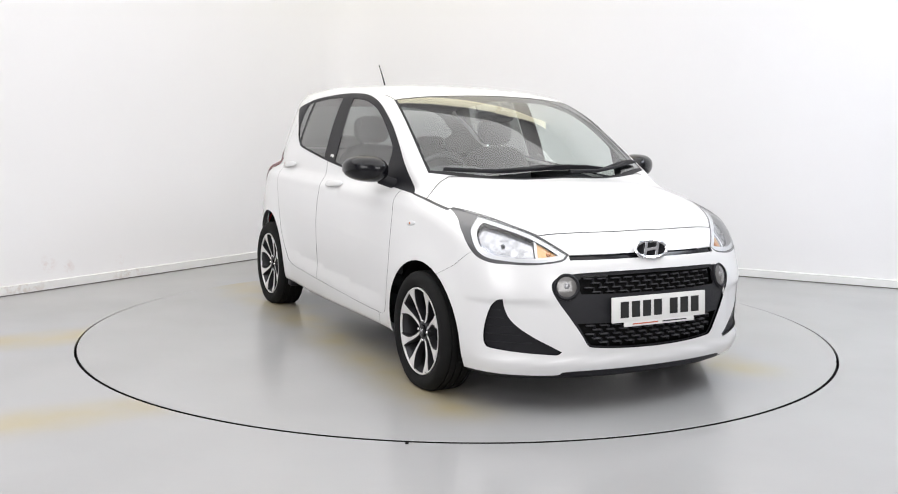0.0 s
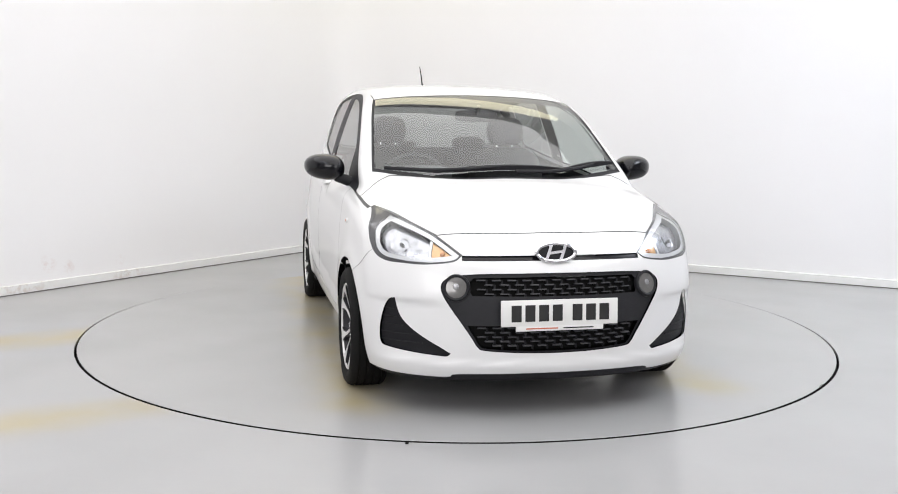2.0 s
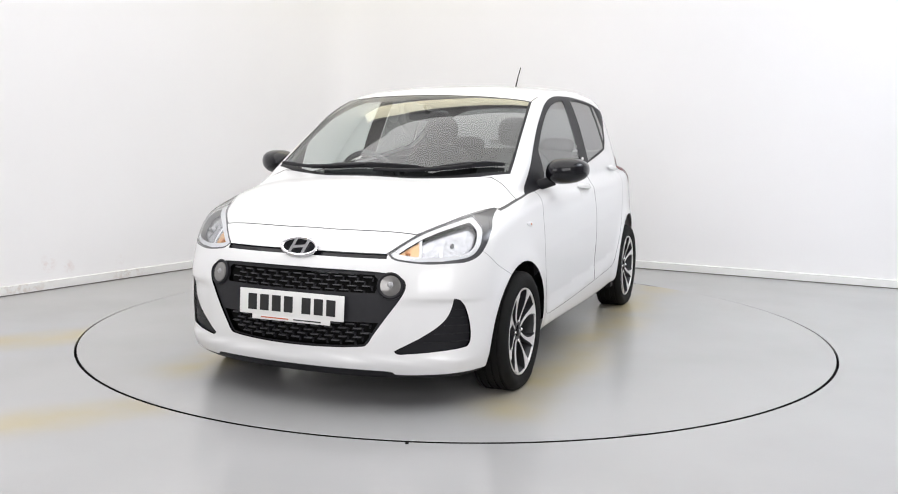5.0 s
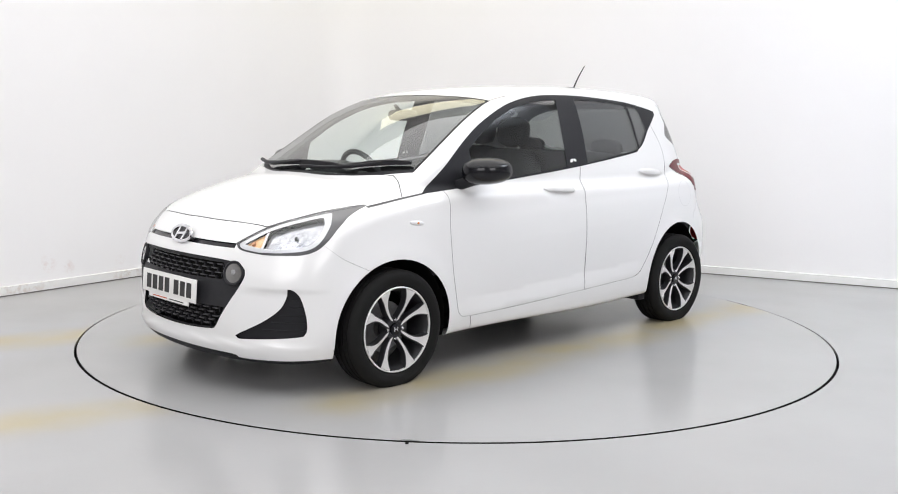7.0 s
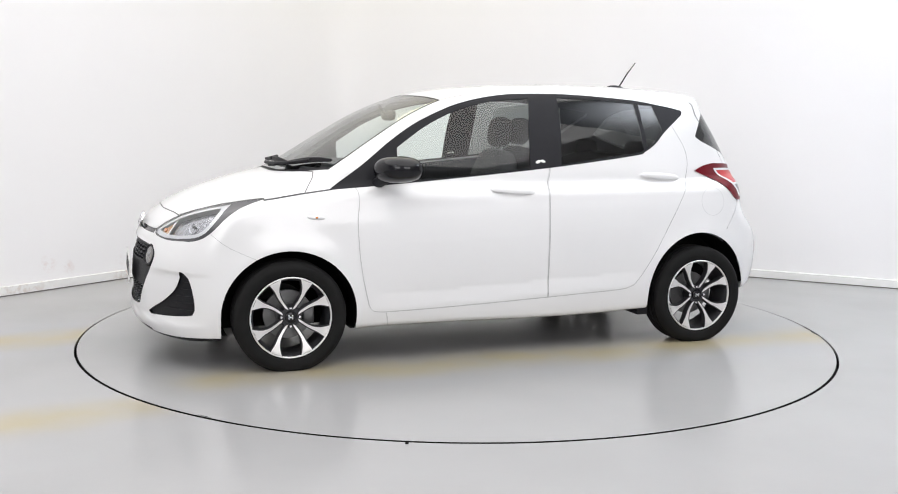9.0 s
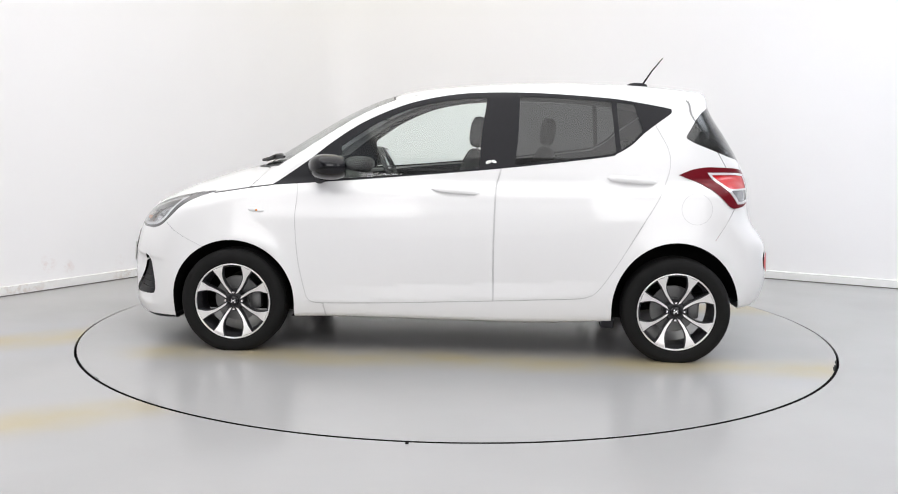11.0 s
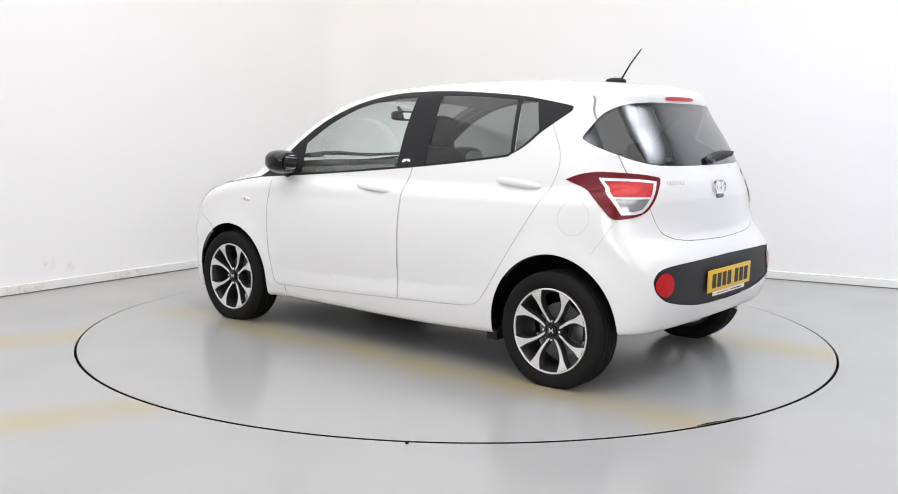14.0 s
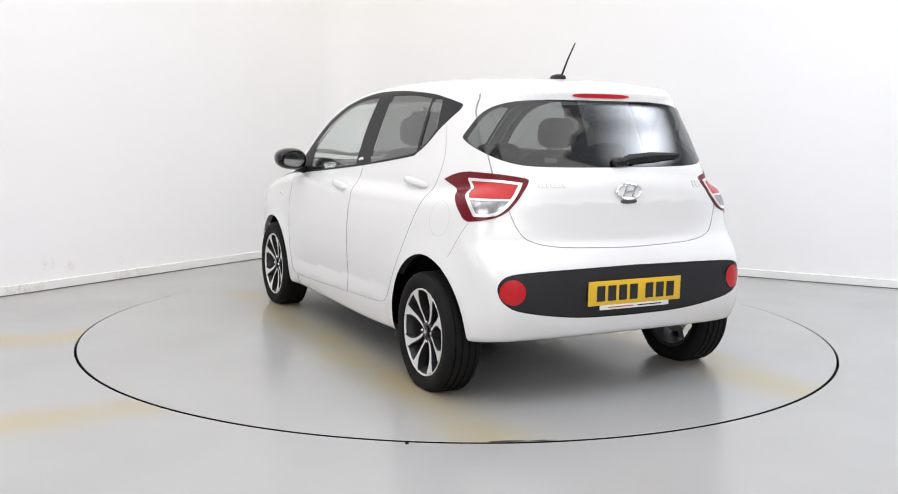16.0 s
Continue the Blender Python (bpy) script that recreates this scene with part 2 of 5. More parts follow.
def lathe(profile, n=48, axis="y"):
    """Turns (radius, offset) pairs about an axis."""
    bm = bmesh.new()
    rings = []
    for k in range(n):
        a = 2 * math.pi * k / n
        c, s = math.cos(a), math.sin(a)
        ring = []
        for r, o in profile:
            co = {"y": (r * c, o, r * s), "z": (r * c, r * s, o), "x": (o, r * c, r * s)}[axis]
            ring.append(bm.verts.new(co))
        rings.append(ring)
    for k in range(n):
        a, b = rings[k], rings[(k + 1) % n]
        for i in range(len(profile) - 1):
            bm.faces.new((a[i], a[i + 1], b[i + 1], b[i]))
    bmesh.ops.remove_doubles(bm, verts=bm.verts[:], dist=1e-5)
    bmesh.ops.recalc_face_normals(bm, faces=bm.faces[:])
    return bm


def tube(points, radius, n=8, taper=1.0):
    """A round bar along a run of points."""
    bm = bmesh.new()
    pts = [Vector(p) for p in points]
    rings = []
    for i, p in enumerate(pts):
        d = (pts[min(i + 1, len(pts) - 1)] - pts[max(i - 1, 0)]).normalized()
        u = d.orthogonal().normalized() if not rings else (rings[-1][1] - d * rings[-1][1].dot(d)).normalized()
        w = d.cross(u)
        r = radius * (1 + (taper - 1) * i / max(1, len(pts) - 1))
        rings.append(([bm.verts.new(p + r * (math.cos(2 * math.pi * k / n) * u + math.sin(2 * math.pi * k / n) * w)) for k in range(n)], u))
    for (a, _), (b, _) in zip(rings, rings[1:]):
        for k in range(n):
            bm.faces.new((a[k], a[(k + 1) % n], b[(k + 1) % n], b[k]))
    bm.faces.new(rings[0][0][::-1])
    bm.faces.new(rings[-1][0])
    bmesh.ops.recalc_face_normals(bm, faces=bm.faces[:])
    return bm


def spline(xs, ys, n=400):
    """A smooth curve through a few values; returns a function."""
    order = np.argsort(xs)
    xs, ys = np.array(xs, float)[order], np.array(ys, float)[order]
    d = np.diff(ys) / np.diff(xs)
    m = np.r_[d[0], (d[1:] + d[:-1]) / 2, d[-1]]
    q = np.linspace(xs[0], xs[-1], n)
    i = np.clip(np.searchsorted(xs, q) - 1, 0, len(xs) - 2)
    h = xs[i + 1] - xs[i]
    t = (q - xs[i]) / h
    v = (2 * t**3 - 3 * t**2 + 1) * ys[i] + (t**3 - 2 * t**2 + t) * h * m[i] + (3 * t**2 - 2 * t**3) * ys[i + 1] + (t**3 - t**2) * h * m[i + 1]
    return lambda a: np.interp(a, q, v)


def run(pts, n=6):
    """A smooth open run of 2D points."""
    p = np.array(pts, float)
    if len(p) < 3:
        return p
    e = np.vstack([2 * p[0] - p[1], p, 2 * p[-1] - p[-2]])
    out = []
    for i in range(1, len(e) - 2):
        a, b, c, d = e[i - 1:i + 3]
        for k in range(n):
            t = k / n
            out.append(0.5 * (2 * b + (c - a) * t + (2 * a - 5 * b + 4 * c - d) * t**2 + (3 * b - a - 3 * c + d) * t**3))
    return np.array(out + [p[-1]])


def outline(*runs, n=6):
    """Joins runs, end to end, into one closed outline with corners where they meet."""
    pts = np.vstack([run(r, n) for r in runs])
    keep = [0]
    for i in range(1, len(pts)):
        if np.hypot(*(pts[i] - pts[keep[-1]])) > 1e-3:
            keep.append(i)
    if np.hypot(*(pts[keep[-1]] - pts[0])) < 1e-3:
        keep.pop()
    return pts[keep]


def grow(poly, w):
    """The closed outline moved outwards by w."""
    area2 = np.sum(poly[:, 0] * np.roll(poly[:, 1], -1) - np.roll(poly[:, 0], -1) * poly[:, 1])
    e = np.roll(poly, -1, 0) - poly
    nrm = np.stack([e[:, 1], -e[:, 0]], 1) / np.maximum(np.hypot(e[:, 0], e[:, 1]), 1e-9)[:, None] * (1 if area2 > 0 else -1)
    v = nrm + np.roll(nrm, 1, 0)
    v /= np.maximum((v * v).sum(1) / 2, 0.35)[:, None]
    return poly + v * w


def stroke(pts, w):
    """An open run of points thickened to a closed strip of width w."""
    p = np.array(pts, float)
    d = np.gradient(p, axis=0)
    d /= np.hypot(d[:, 0], d[:, 1])[:, None]
    o = np.stack([-d[:, 1], d[:, 0]], 1) * w / 2
    return np.vstack([p + o, (p - o)[::-1]])


def inside(poly, q):
    x, y = q[:, 0], q[:, 1]
    res = np.zeros(len(q), bool)
    for (ax, ay), (bx, by) in zip(poly, np.roll(poly, -1, 0)):
        if ay != by:
            res ^= ((ay > y) != (by > y)) & (x < (bx - ax) * (y - ay) / (by - ay) + ax)
    return res


# ---------------------------------------------------------------- room and turntable
CORNER = Vector((-1.10, 3.83))
DIR_A, DIR_B = Vector((-0.561, -0.828)), Vector((0.903, -0.43))   # away from the corner along the two walls


def wall_line(reach_a, reach_b, radius, inset=0.0, n=14):
    """The two long walls with a rounded corner between them, in plan."""
    pa, pb = CORNER + DIR_A * radius, CORNER + DIR_B * radius
    pts = [CORNER + DIR_A * reach_a]
    for k in range(n + 1):
        t = k / n
        pts.append((1 - t)**2 * pa + 2 * t * (1 - t) * CORNER + t**2 * pb)
    pts.append(CORNER + DIR_B * reach_b)
    res = []
    for i, p in enumerate(pts):
        d = (pts[min(i + 1, len(pts) - 1)] - pts[max(i - 1, 0)]).normalized()
        res.append(p + Vector((d.y, -d.x)) * inset)
    return res


def wall_strip(name, line_in, line_out, z0, z1, mat, chamfer=0.0):
    bm = bmesh.new()
    rows = []
    for a, b in zip(line_in, line_out):
        prof = [(a, z0), (a, z1 - chamfer)] + ([(a + (b - a) * 0.5, z1)] if chamfer else []) + [(b, z1), (b, z0)]
        rows.append([bm.verts.new((p.x, p.y, z)) for p, z in prof])
    for r, s in zip(rows, rows[1:]):
        for i in range(len(r)):
            bm.faces.new((r[i], r[(i + 1) % len(r)], s[(i + 1) % len(s)], s[i]))
    bm.faces.new(rows[0])
    bm.faces.new(rows[-1][::-1])
    bmesh.ops.recalc_face_normals(bm, faces=bm.faces[:])
    return part(name, bm, mat, None, sharp=25)


tagged(wall_strip("wall_north", wall_line(14, 14, 0.5), wall_line(14, 14, 0.5, -0.15), 0, CEILING, WALL), "smooth white painted studio wall with rounded corner", "wall", kind="structure")
tagged(wall_strip("baseboard", wall_line(13.9, 13.9, 0.5, 0.02), wall_line(13.9, 13.9, 0.5, 0.001), 0.007, 0.070, SKIRT, 0.004), "white painted skirting board with scuffs along the floor", "baseboard", kind="structure")
tagged(wall_strip("trim", wall_line(13.9, 13.9, 0.5, 0.018), wall_line(13.9, 13.9, 0.5, 0.001), 0, 0.007, JOINT_SHADE), "dark strip painted as the shadow line under the skirting board", "trim", kind="structure")
END_A, END_B = CORNER + DIR_A * 14, CORNER + DIR_B * 14


def plain_wall(name, a, b):
    d = (b - a).normalized()
    o = Vector((d.y, -d.x)) * 0.15
    bm = bmesh.new()
    vs = [bm.verts.new((p.x, p.y, z)) for z in (0, CEILING) for p in (a, b, b + o, a + o)]
    for f in ((0, 1, 5, 4), (1, 2, 6, 5), (2, 3, 7, 6), (3, 0, 4, 7), (4, 5, 6, 7), (0, 3, 2, 1)):
        bm.faces.new([vs[i] for i in f])
    bmesh.ops.recalc_face_normals(bm, faces=bm.faces[:])
    tagged(part(name, bm, WALL, None, smooth=False), "plain white painted studio wall", "wall", kind="structure")


BACK = END_A + (END_B - CORNER)
plain_wall("wall_west", Vector((END_A.x, END_A.y)), Vector((BACK.x, BACK.y)))
plain_wall("wall_east", Vector((BACK.x, BACK.y)), Vector((END_B.x, END_B.y)))

bm = box_bm(-16, 16, -16, 7, CEILING + 0.004, CEILING + 0.2)
tagged(part("ceiling", bm, WALL, None, smooth=False), "plain white painted ceiling", "ceiling", kind="structure")


def annulus(r0, r1, z, n, outer=None):
    bm = bmesh.new()
    a, b = [], []
    for k in range(n):
        t = 2 * math.pi * k / n
        a.append(bm.verts.new((r0 * math.cos(t), r0 * math.sin(t), z)))
        c, s = math.cos(t), math.sin(t)
        r = r1 if outer is None else outer / max(abs(c), abs(s))
        b.append(bm.verts.new((r * c, r * s, z)))
    lo = [bm.verts.new((v.co.x, v.co.y, z - 0.04)) for v in a]
    for k in range(n):
        j = (k + 1) % n
        bm.faces.new((a[k], b[k], b[j], a[j]))
        bm.faces.new((lo[k], a[k], a[j], lo[j]))
    return bm


tagged(part("floor", annulus(TABLE_R, 0, 0, 192, outer=16), FLOOR, None, sharp=30), "glossy grey coated concrete floor with tan tyre stains", "floor", kind="structure")
# pit walls coloured near black, so the joint reads as shaded
bm = lathe([(0.0, -0.06), (TABLE_R - 0.001, -0.06), (TABLE_R - 0.001, -0.014)], 192, "z")
tagged(part("turntable_pit", bm, DARK, None), "pit below the turntable edge, painted dark for the joint's shade", "pit", kind="structure")

turntable = empty("turntable", "round grey floor turntable with tan tyre tracks", "turntable")
bm = lathe([(0.0, PROUD), (0.6, PROUD), (1.2, PROUD), (TABLE_R - 0.0155, PROUD), (TABLE_R - 0.0140, PROUD - 0.0015), (TABLE_R - 0.0140, -0.04)], 192, "z")
part("disc", bm, DISC, turntable, "grey coated disc with tan streaks", sharp=30)

# frame round the added ceiling fill, never in view
for lx, ly in CEILING_FILLS:
    fixture = empty("ceiling_fill_panel", "wide white unseen ceiling panel added for soft fill light", "ceiling light")
    fixture.location = (lx, ly, CEILING)
    part("frame", box_bm(-LIGHT_X / 2 - 0.1, LIGHT_X / 2 + 0.1, -LIGHT_Y / 2 - 0.1, LIGHT_Y / 2 + 0.1, -0.07, 0.0, 0.01), SKIRT, fixture)
for (lx, ly, wx, wy), cloth_mat in zip(OVERHEADS, DIFFUSERS):
    hung = empty("ceiling_softbox", "white overhead softbox with a glowing cloth front", "softbox", "overhead softboxes")
    hung.location = (lx, ly, OVERHEAD_Z)
    part("case", box_bm(-wx - 0.05, wx + 0.05, -wy - 0.05, wy + 0.05, 0.01, 0.20, 0.03), SKIRT, hung)
    cloth = part("diffuser", box_bm(-1, 1, -1, 1, -0.02, 0.005), cloth_mat, hung, "glowing white diffuser cloth", smooth=False)
    cloth.scale = (wx, wy, 1)
    part("hanger", box_bm(-0.02, 0.02, -0.02, 0.02, 0.19, CEILING - OVERHEAD_Z - 0.06, 0.003), STEEL, hung)
tube_light = empty("tube_light", "warm ceiling tube light in a white tray", "ceiling light")
tube_light.location = (*WARM_TUBE, CEILING)
part("tray", box_bm(-1.85, 1.85, -0.65, 0.65, -0.15, -0.075, 0.01), SKIRT, tube_light)
# cases and stands for the added fill lamps, out of view
for lx, ly, lz in FRONT_FILLS:
    box = empty("softbox", "unseen black fill-light box on a thin stand, added to brighten the front", "softbox", "studio softboxes")
    mm = look((lx, ly, lz), (0, 0, 0.6))
    case = part("case", box_bm(-1.0, 1.0, -1.1, 1.1, 0.0, 0.3, 0.03), DARK, box, "black fabric case")
    case.matrix_local = mm
    part("stand", box_bm(lx * 1.03 - 0.02, lx * 1.03 + 0.02, ly * 1.03 - 0.02, ly * 1.03 + 0.02, 0.0, lz + 0.05, 0.005), DARK, box, "thin black stand")

# ---------------------------------------------------------------- the car's body surface
# car space: x forward from the middle of the wheelbase, y to its left, z up from the ground
HUB_Z, TYRE_R, AXLE = 0.281, 0.286, 1.192
WHEEL_Z = 0.272                # the wheels stand a little lower than the arches' centres
side_w = spline([0.12, 0.17, 0.25, 0.35, 0.5, 0.65, 0.8, 0.9, 0.96, 1.02, 1.1], [0.765, 0.785, 0.806, 0.818, 0.824, 0.821, 0.808, 0.790, 0.772, 0.737, 0.69])
side_in = spline([-1.8, -1.65, -1.5, -1.3, -1.0, -0.6, 0.4, 0.9, 1.2, 1.5, 1.7, 1.85, 1.95], [0.20, 0.105, 0.06, 0.026, 0.008, 0, 0, 0.008, 0.018, 0.04, 0.085, 0.15, 0.22])
nose = spline([0.1, 0.14, 0.22, 0.30, 0.45, 0.55, 0.65, 0.70, 0.76, 0.82, 0.95], [1.82, 1.868, 1.915, 1.93, 1.93, 1.918, 1.885, 1.86, 1.82, 1.77, 1.6])
bonnet = spline([0.6, 0.8, 1.0, 1.2, 1.3, 1.5, 1.6, 1.7, 1.75, 1.8, 1.9, 2.0], [1.035, 1.03, 1.015, 0.982, 0.96, 0.90, 0.862, 0.815, 0.787, 0.755, 0.68, 0.58])
tail = spline([0.2, 0.28, 0.35, 0.45, 0.55, 0.62, 0.68, 0.74, 0.9, 1.0, 1.06, 1.2, 1.35], [1.58, 1.66, 1.70, 1.725, 1.728, 1.72, 1.695, 1.665, 1.645, 1.63, 1.605, 1.535, 1.46])
tail_sweep = spline([0.2, 0.6, 0.75, 1.0, 1.3], [0.05, 0.06, 0.14, 0.2, 0.25])
under = spline([-1.8, -1.5, -0.8, 0.85, 1.5, 1.75, 1.95], [0.305, 0.285, 0.205, 0.19, 0.150, 0.142, 0.147])
green_w = spline([0.9, 1.0, 1.1, 1.2, 1.3, 1.4, 1.46, 1.52], [0.755, 0.735, 0.706, 0.674, 0.637, 0.592, 0.556, 0.51])
green_in = spline([-1.5, -1.35, -1.2, -1.0, -0.5, 0.3, 0.7, 1.0], [0.13, 0.07, 0.03, 0.012, 0, 0, 0.012, 0.03])
screen = spline([0.9, 0.985, 1.08, 1.175, 1.293, 1.397, 1.46, 1.55], [1.31, 1.175, 1.02, 0.865, 0.661, 0.445, 0.27, -0.05])
roof = spline([-1.55, -1.42, -1.3, -1.1, -0.75, -0.35, 0.0, 0.24, 0.42, 0.7], [1.39, 1.437, 1.455, 1.475, 1.489, 1.486, 1.466, 1.44, 1.408, 1.34])
hatch = spline([0.9, 1.0, 1.06, 1.2, 1.3, 1.36, 1.40, 1.45, 1.5], [1.66, 1.63, 1.605, 1.52, 1.452, 1.422, 1.425, 1.43, 1.41])


def smax(a, b, k):
    h = np.maximum(k - np.abs(a - b), 0) / k
    return np.maximum(a, b) + h * h * k / 4


def smin(a, b, k):
    return -smax(-a, -b, k)


def body(p):
    """Below zero inside the car's outer skin."""
    x, y, z = p[:, 0], np.abs(p[:, 1]), p[:, 2]
    r1, r2 = np.hypot(x - AXLE, z - HUB_Z), np.hypot(x + AXLE, z - HUB_Z)
    flare = 0.012 * (np.exp(-((r1 - 0.33) / 0.07)**2) + np.exp(-((r2 - 0.345) / 0.07)**2))
    crease = 0.36 + 0.07 * (0.8 - x) / 1.6
    dent = -0.011 * np.clip(np.minimum((z - crease + 0.075) / 0.075, 1 - (z - crease) / 0.26), 0, 1) * np.exp(-(x / 0.78)**6)
    dent = dent - 0.0025 * np.exp(-((z - 0.80 - 0.03 * (0.9 - x)) / 0.035)**2) * np.exp(-((x + 0.1) / 1.1)**6)
    dent = dent - 0.012 * (np.exp(-((x + 0.01) / 0.10)**4 - ((z - 0.885) / 0.036)**2) + np.exp(-((x + 0.94) / 0.10)**4 - ((z - 0.957) / 0.036)**2))
    side = y - (side_w(z) - side_in(x) + flare + dent)
    step = lambda v: 1 / (1 + np.exp(-np.clip(v, -40, 40)))
    scoop = 0.016 * step((0.492 - z) / 0.005) * step((z - 0.275) / 0.015) * step((y - 0.50) / 0.025)
    chin = 0.014 * step((0.243 - z) / 0.006) * step((z - 0.10) / 0.02)
    front = x - (nose(z) - 0.26 * y**2 - 0.42 * y**4 - scoop + chin)
    top = z - (bonnet(x) - 0.16 * y**2 - 0.12 * y**6)
    back = -x - (tail(z) - tail_sweep(z) * y**2 - 0.30 * y**6)
    low = under(x) - z
    lower = smax(smax(side, top, 0.05), front, 0.06)
    lower = smax(smax(lower, back, 0.09), low, 0.03)
    gside = y - (green_w(z) - green_in(x))
    ws = (x - (screen(z) - 0.40 * y**2)) * 0.6
    rf = z - (roof(x) - 0.10 * y**2 - 0.25 * y**6)
    ht = -x - (hatch(z) - 0.22 * y**2 - 0.9 * y**6)
    green = smax(smax(gside, ws, 0.05), rf, 0.07)
    green = smax(smax(green, ht, 0.075), 0.75 - z, 0.03)
    return smin(lower, green, 0.028)


def body_normal(p):
    e = 1e-3
    g = np.stack([body(p + d) - body(p - d) for d in np.eye(3) * e], 1)
    return g / np.maximum(np.linalg.norm(g, axis=1), 1e-12)[:, None]


def cast(origin, way, far=1.6, steps=34):
    """Where rays from inside the body leave its skin."""
    lo, hi = np.zeros(len(way)), np.full(len(way), far)
    for _ in range(steps):
        mid = (lo + hi) / 2
        neg = body(origin + way * mid[:, None]) < 0
        lo, hi = np.where(neg, mid, lo), np.where(neg, hi, mid)
    return origin + way * lo[:, None]


def side_point(x, z):
    """The skin's left side at x, z."""
    return cast(np.array([[x, 0.0, z]]), np.array([[0.0, 1.0, 0.0]]))[0]


class Skin:
    """Half of the body's skin (y >= 0) as polygons that outlines can cut."""

    def __init__(self, step=0.016):
        spine_z, x_r, x_f = 0.72, -1.0, 1.15
        th = np.linspace(-math.pi / 2, math.pi / 2, int(2.5 / step))
        cols = [((x_r, 0, spine_z), math.pi / 2 - a) for a in np.linspace(0, math.pi / 2, int(1.15 / step))[:-1]]
        cols = [(o, -a) for o, a in cols]
        cols += [((x, 0, spine_z), 0.0) for x in np.linspace(x_r, x_f, int((x_f - x_r) / step))]
        cols += [((x_f, 0, spine_z), a) for a in np.linspace(0, math.pi / 2, int(1.2 / step))[1:]]
        o = np.repeat(np.array([c[0] for c in cols], float), len(th), 0)
        a = np.repeat(np.array([c[1] for c in cols]), len(th))
        t = np.tile(th, len(cols))
        way = np.stack([np.sin(a) * np.cos(t), np.cos(a) * np.cos(t), np.sin(t)], 1)
        pts = cast(o, way)
        pts[np.abs(pts[:, 1]) < 1e-6, 1] = 0.0
        self.v = [tuple(p) for p in pts]
        m = len(th)
        self.f = []
        for i in range(len(cols) - 1):
            for j in range(m - 1):
                q = [i * m + j, i * m + j + 1, (i + 1) * m + j + 1, (i + 1) * m + j]
                self.f.append(q)
        self.merge()

    def merge(self):
        seen, remap = {}, []
        vs = []
        for p in self.v:
            key = tuple(round(c, 6) for c in p)
            if key not in seen:
                seen[key] = len(vs)
                vs.append(p)
            remap.append(seen[key])
        self.v = vs
        out = []
        for f in self.f:
            g = []
            for i in f:
                j = remap[i]
                if not g or g[-1] != j:
                    g.append(j)
            if g[0] == g[-1]:
                g.pop()
            if len(g) >= 3:
                out.append(g)
        self.f = out

    def centres(self):
        v = np.array(self.v)
        return np.array([v[f].mean(0) for f in self.f])

    def cut(self, axes, poly, mask):
        """Cuts the faces that mask lets through along the closed outline, seen along one axis."""
        ia, ib = axes
        v2 = [(p[ia], p[ib]) for p in self.v]
        cen = self.centres()
        lo, hi = poly.min(0), poly.max(0)
        near = mask(cen)
        act, rest = [], []
        for k, f in enumerate(self.f):
            if near[k]:
                xs, ys = [v2[i][0] for i in f], [v2[i][1] for i in f]
                if max(xs) >= lo[0] and min(xs) <= hi[0] and max(ys) >= lo[1] and min(ys) <= hi[1]:
                    act.append((f, min(xs), max(xs), min(ys), max(ys)))
                    continue
            rest.append(f)
        for (ax, ay), (bx, by) in zip(poly, np.roll(poly, -1, 0)):
            length = math.hypot(bx - ax, by - ay)
            if length < 1e-7:
                continue
            nx, ny = (by - ay) / length, -(bx - ax) / length
            sx0, sx1, sy0, sy1 = min(ax, bx) - 1e-5, max(ax, bx) + 1e-5, min(ay, by) - 1e-5, max(ay, by) + 1e-5
            cache, out = {}, []
            for rec in act:
                f, x0, x1, y0, y1 = rec
                if x1 < sx0 or x0 > sx1 or y1 < sy0 or y0 > sy1:
                    out.append(rec)
                    continue
                d = [(v2[i][0] - ax) * nx + (v2[i][1] - ay) * ny for i in f]
                d = [0.0 if abs(q) < 2e-5 else q for q in d]
                if min(d) >= 0 or max(d) <= 0:
                    out.append(rec)
                    continue
                pos, neg = [], []
                for k, i in enumerate(f):
                    j = f[(k + 1) % len(f)]
                    di, dj = d[k], d[(k + 1) % len(f)]
                    if di >= 0:
                        pos.append(i)
                    if di <= 0:
                        neg.append(i)
                    if di * dj < 0:
                        key = (min(i, j), max(i, j))
                        if key not in cache:
                            t = di / (di - dj)
                            p, q = self.v[i], self.v[j]
                            w = tuple(p[c] + (q[c] - p[c]) * t for c in range(3))
                            cache[key] = len(self.v)
                            self.v.append(w)
                            v2.append((w[ia], w[ib]))
                        pos.append(cache[key])
                        neg.append(cache[key])
                for g in (pos, neg):
                    if len(g) >= 3:
                        xs, ys = [v2[i][0] for i in g], [v2[i][1] for i in g]
                        out.append((g, min(xs), max(xs), min(ys), max(ys)))
            act = out
        self.f = rest + [r[0] for r in act]


def left_side(c):
    return (c[:, 1] > 0.40) & (c[:, 0] < 1.75) & (c[:, 0] > -1.62)


def flank(c):
    return (c[:, 1] > 0.52) & (c[:, 0] < 1.45) & (c[:, 0] > -1.5)


def front_face(c):
    return c[:, 0] > 1.2


def rear_face(c):
    return c[:, 0] < -1.15


def upper_front(c):
    return (c[:, 0] > 0.1) & (c[:, 2] > 0.70)


XZ, YZ, XY = (0, 2), (1, 2), (0, 1)
ANY = lambda c: np.ones(len(c), bool)

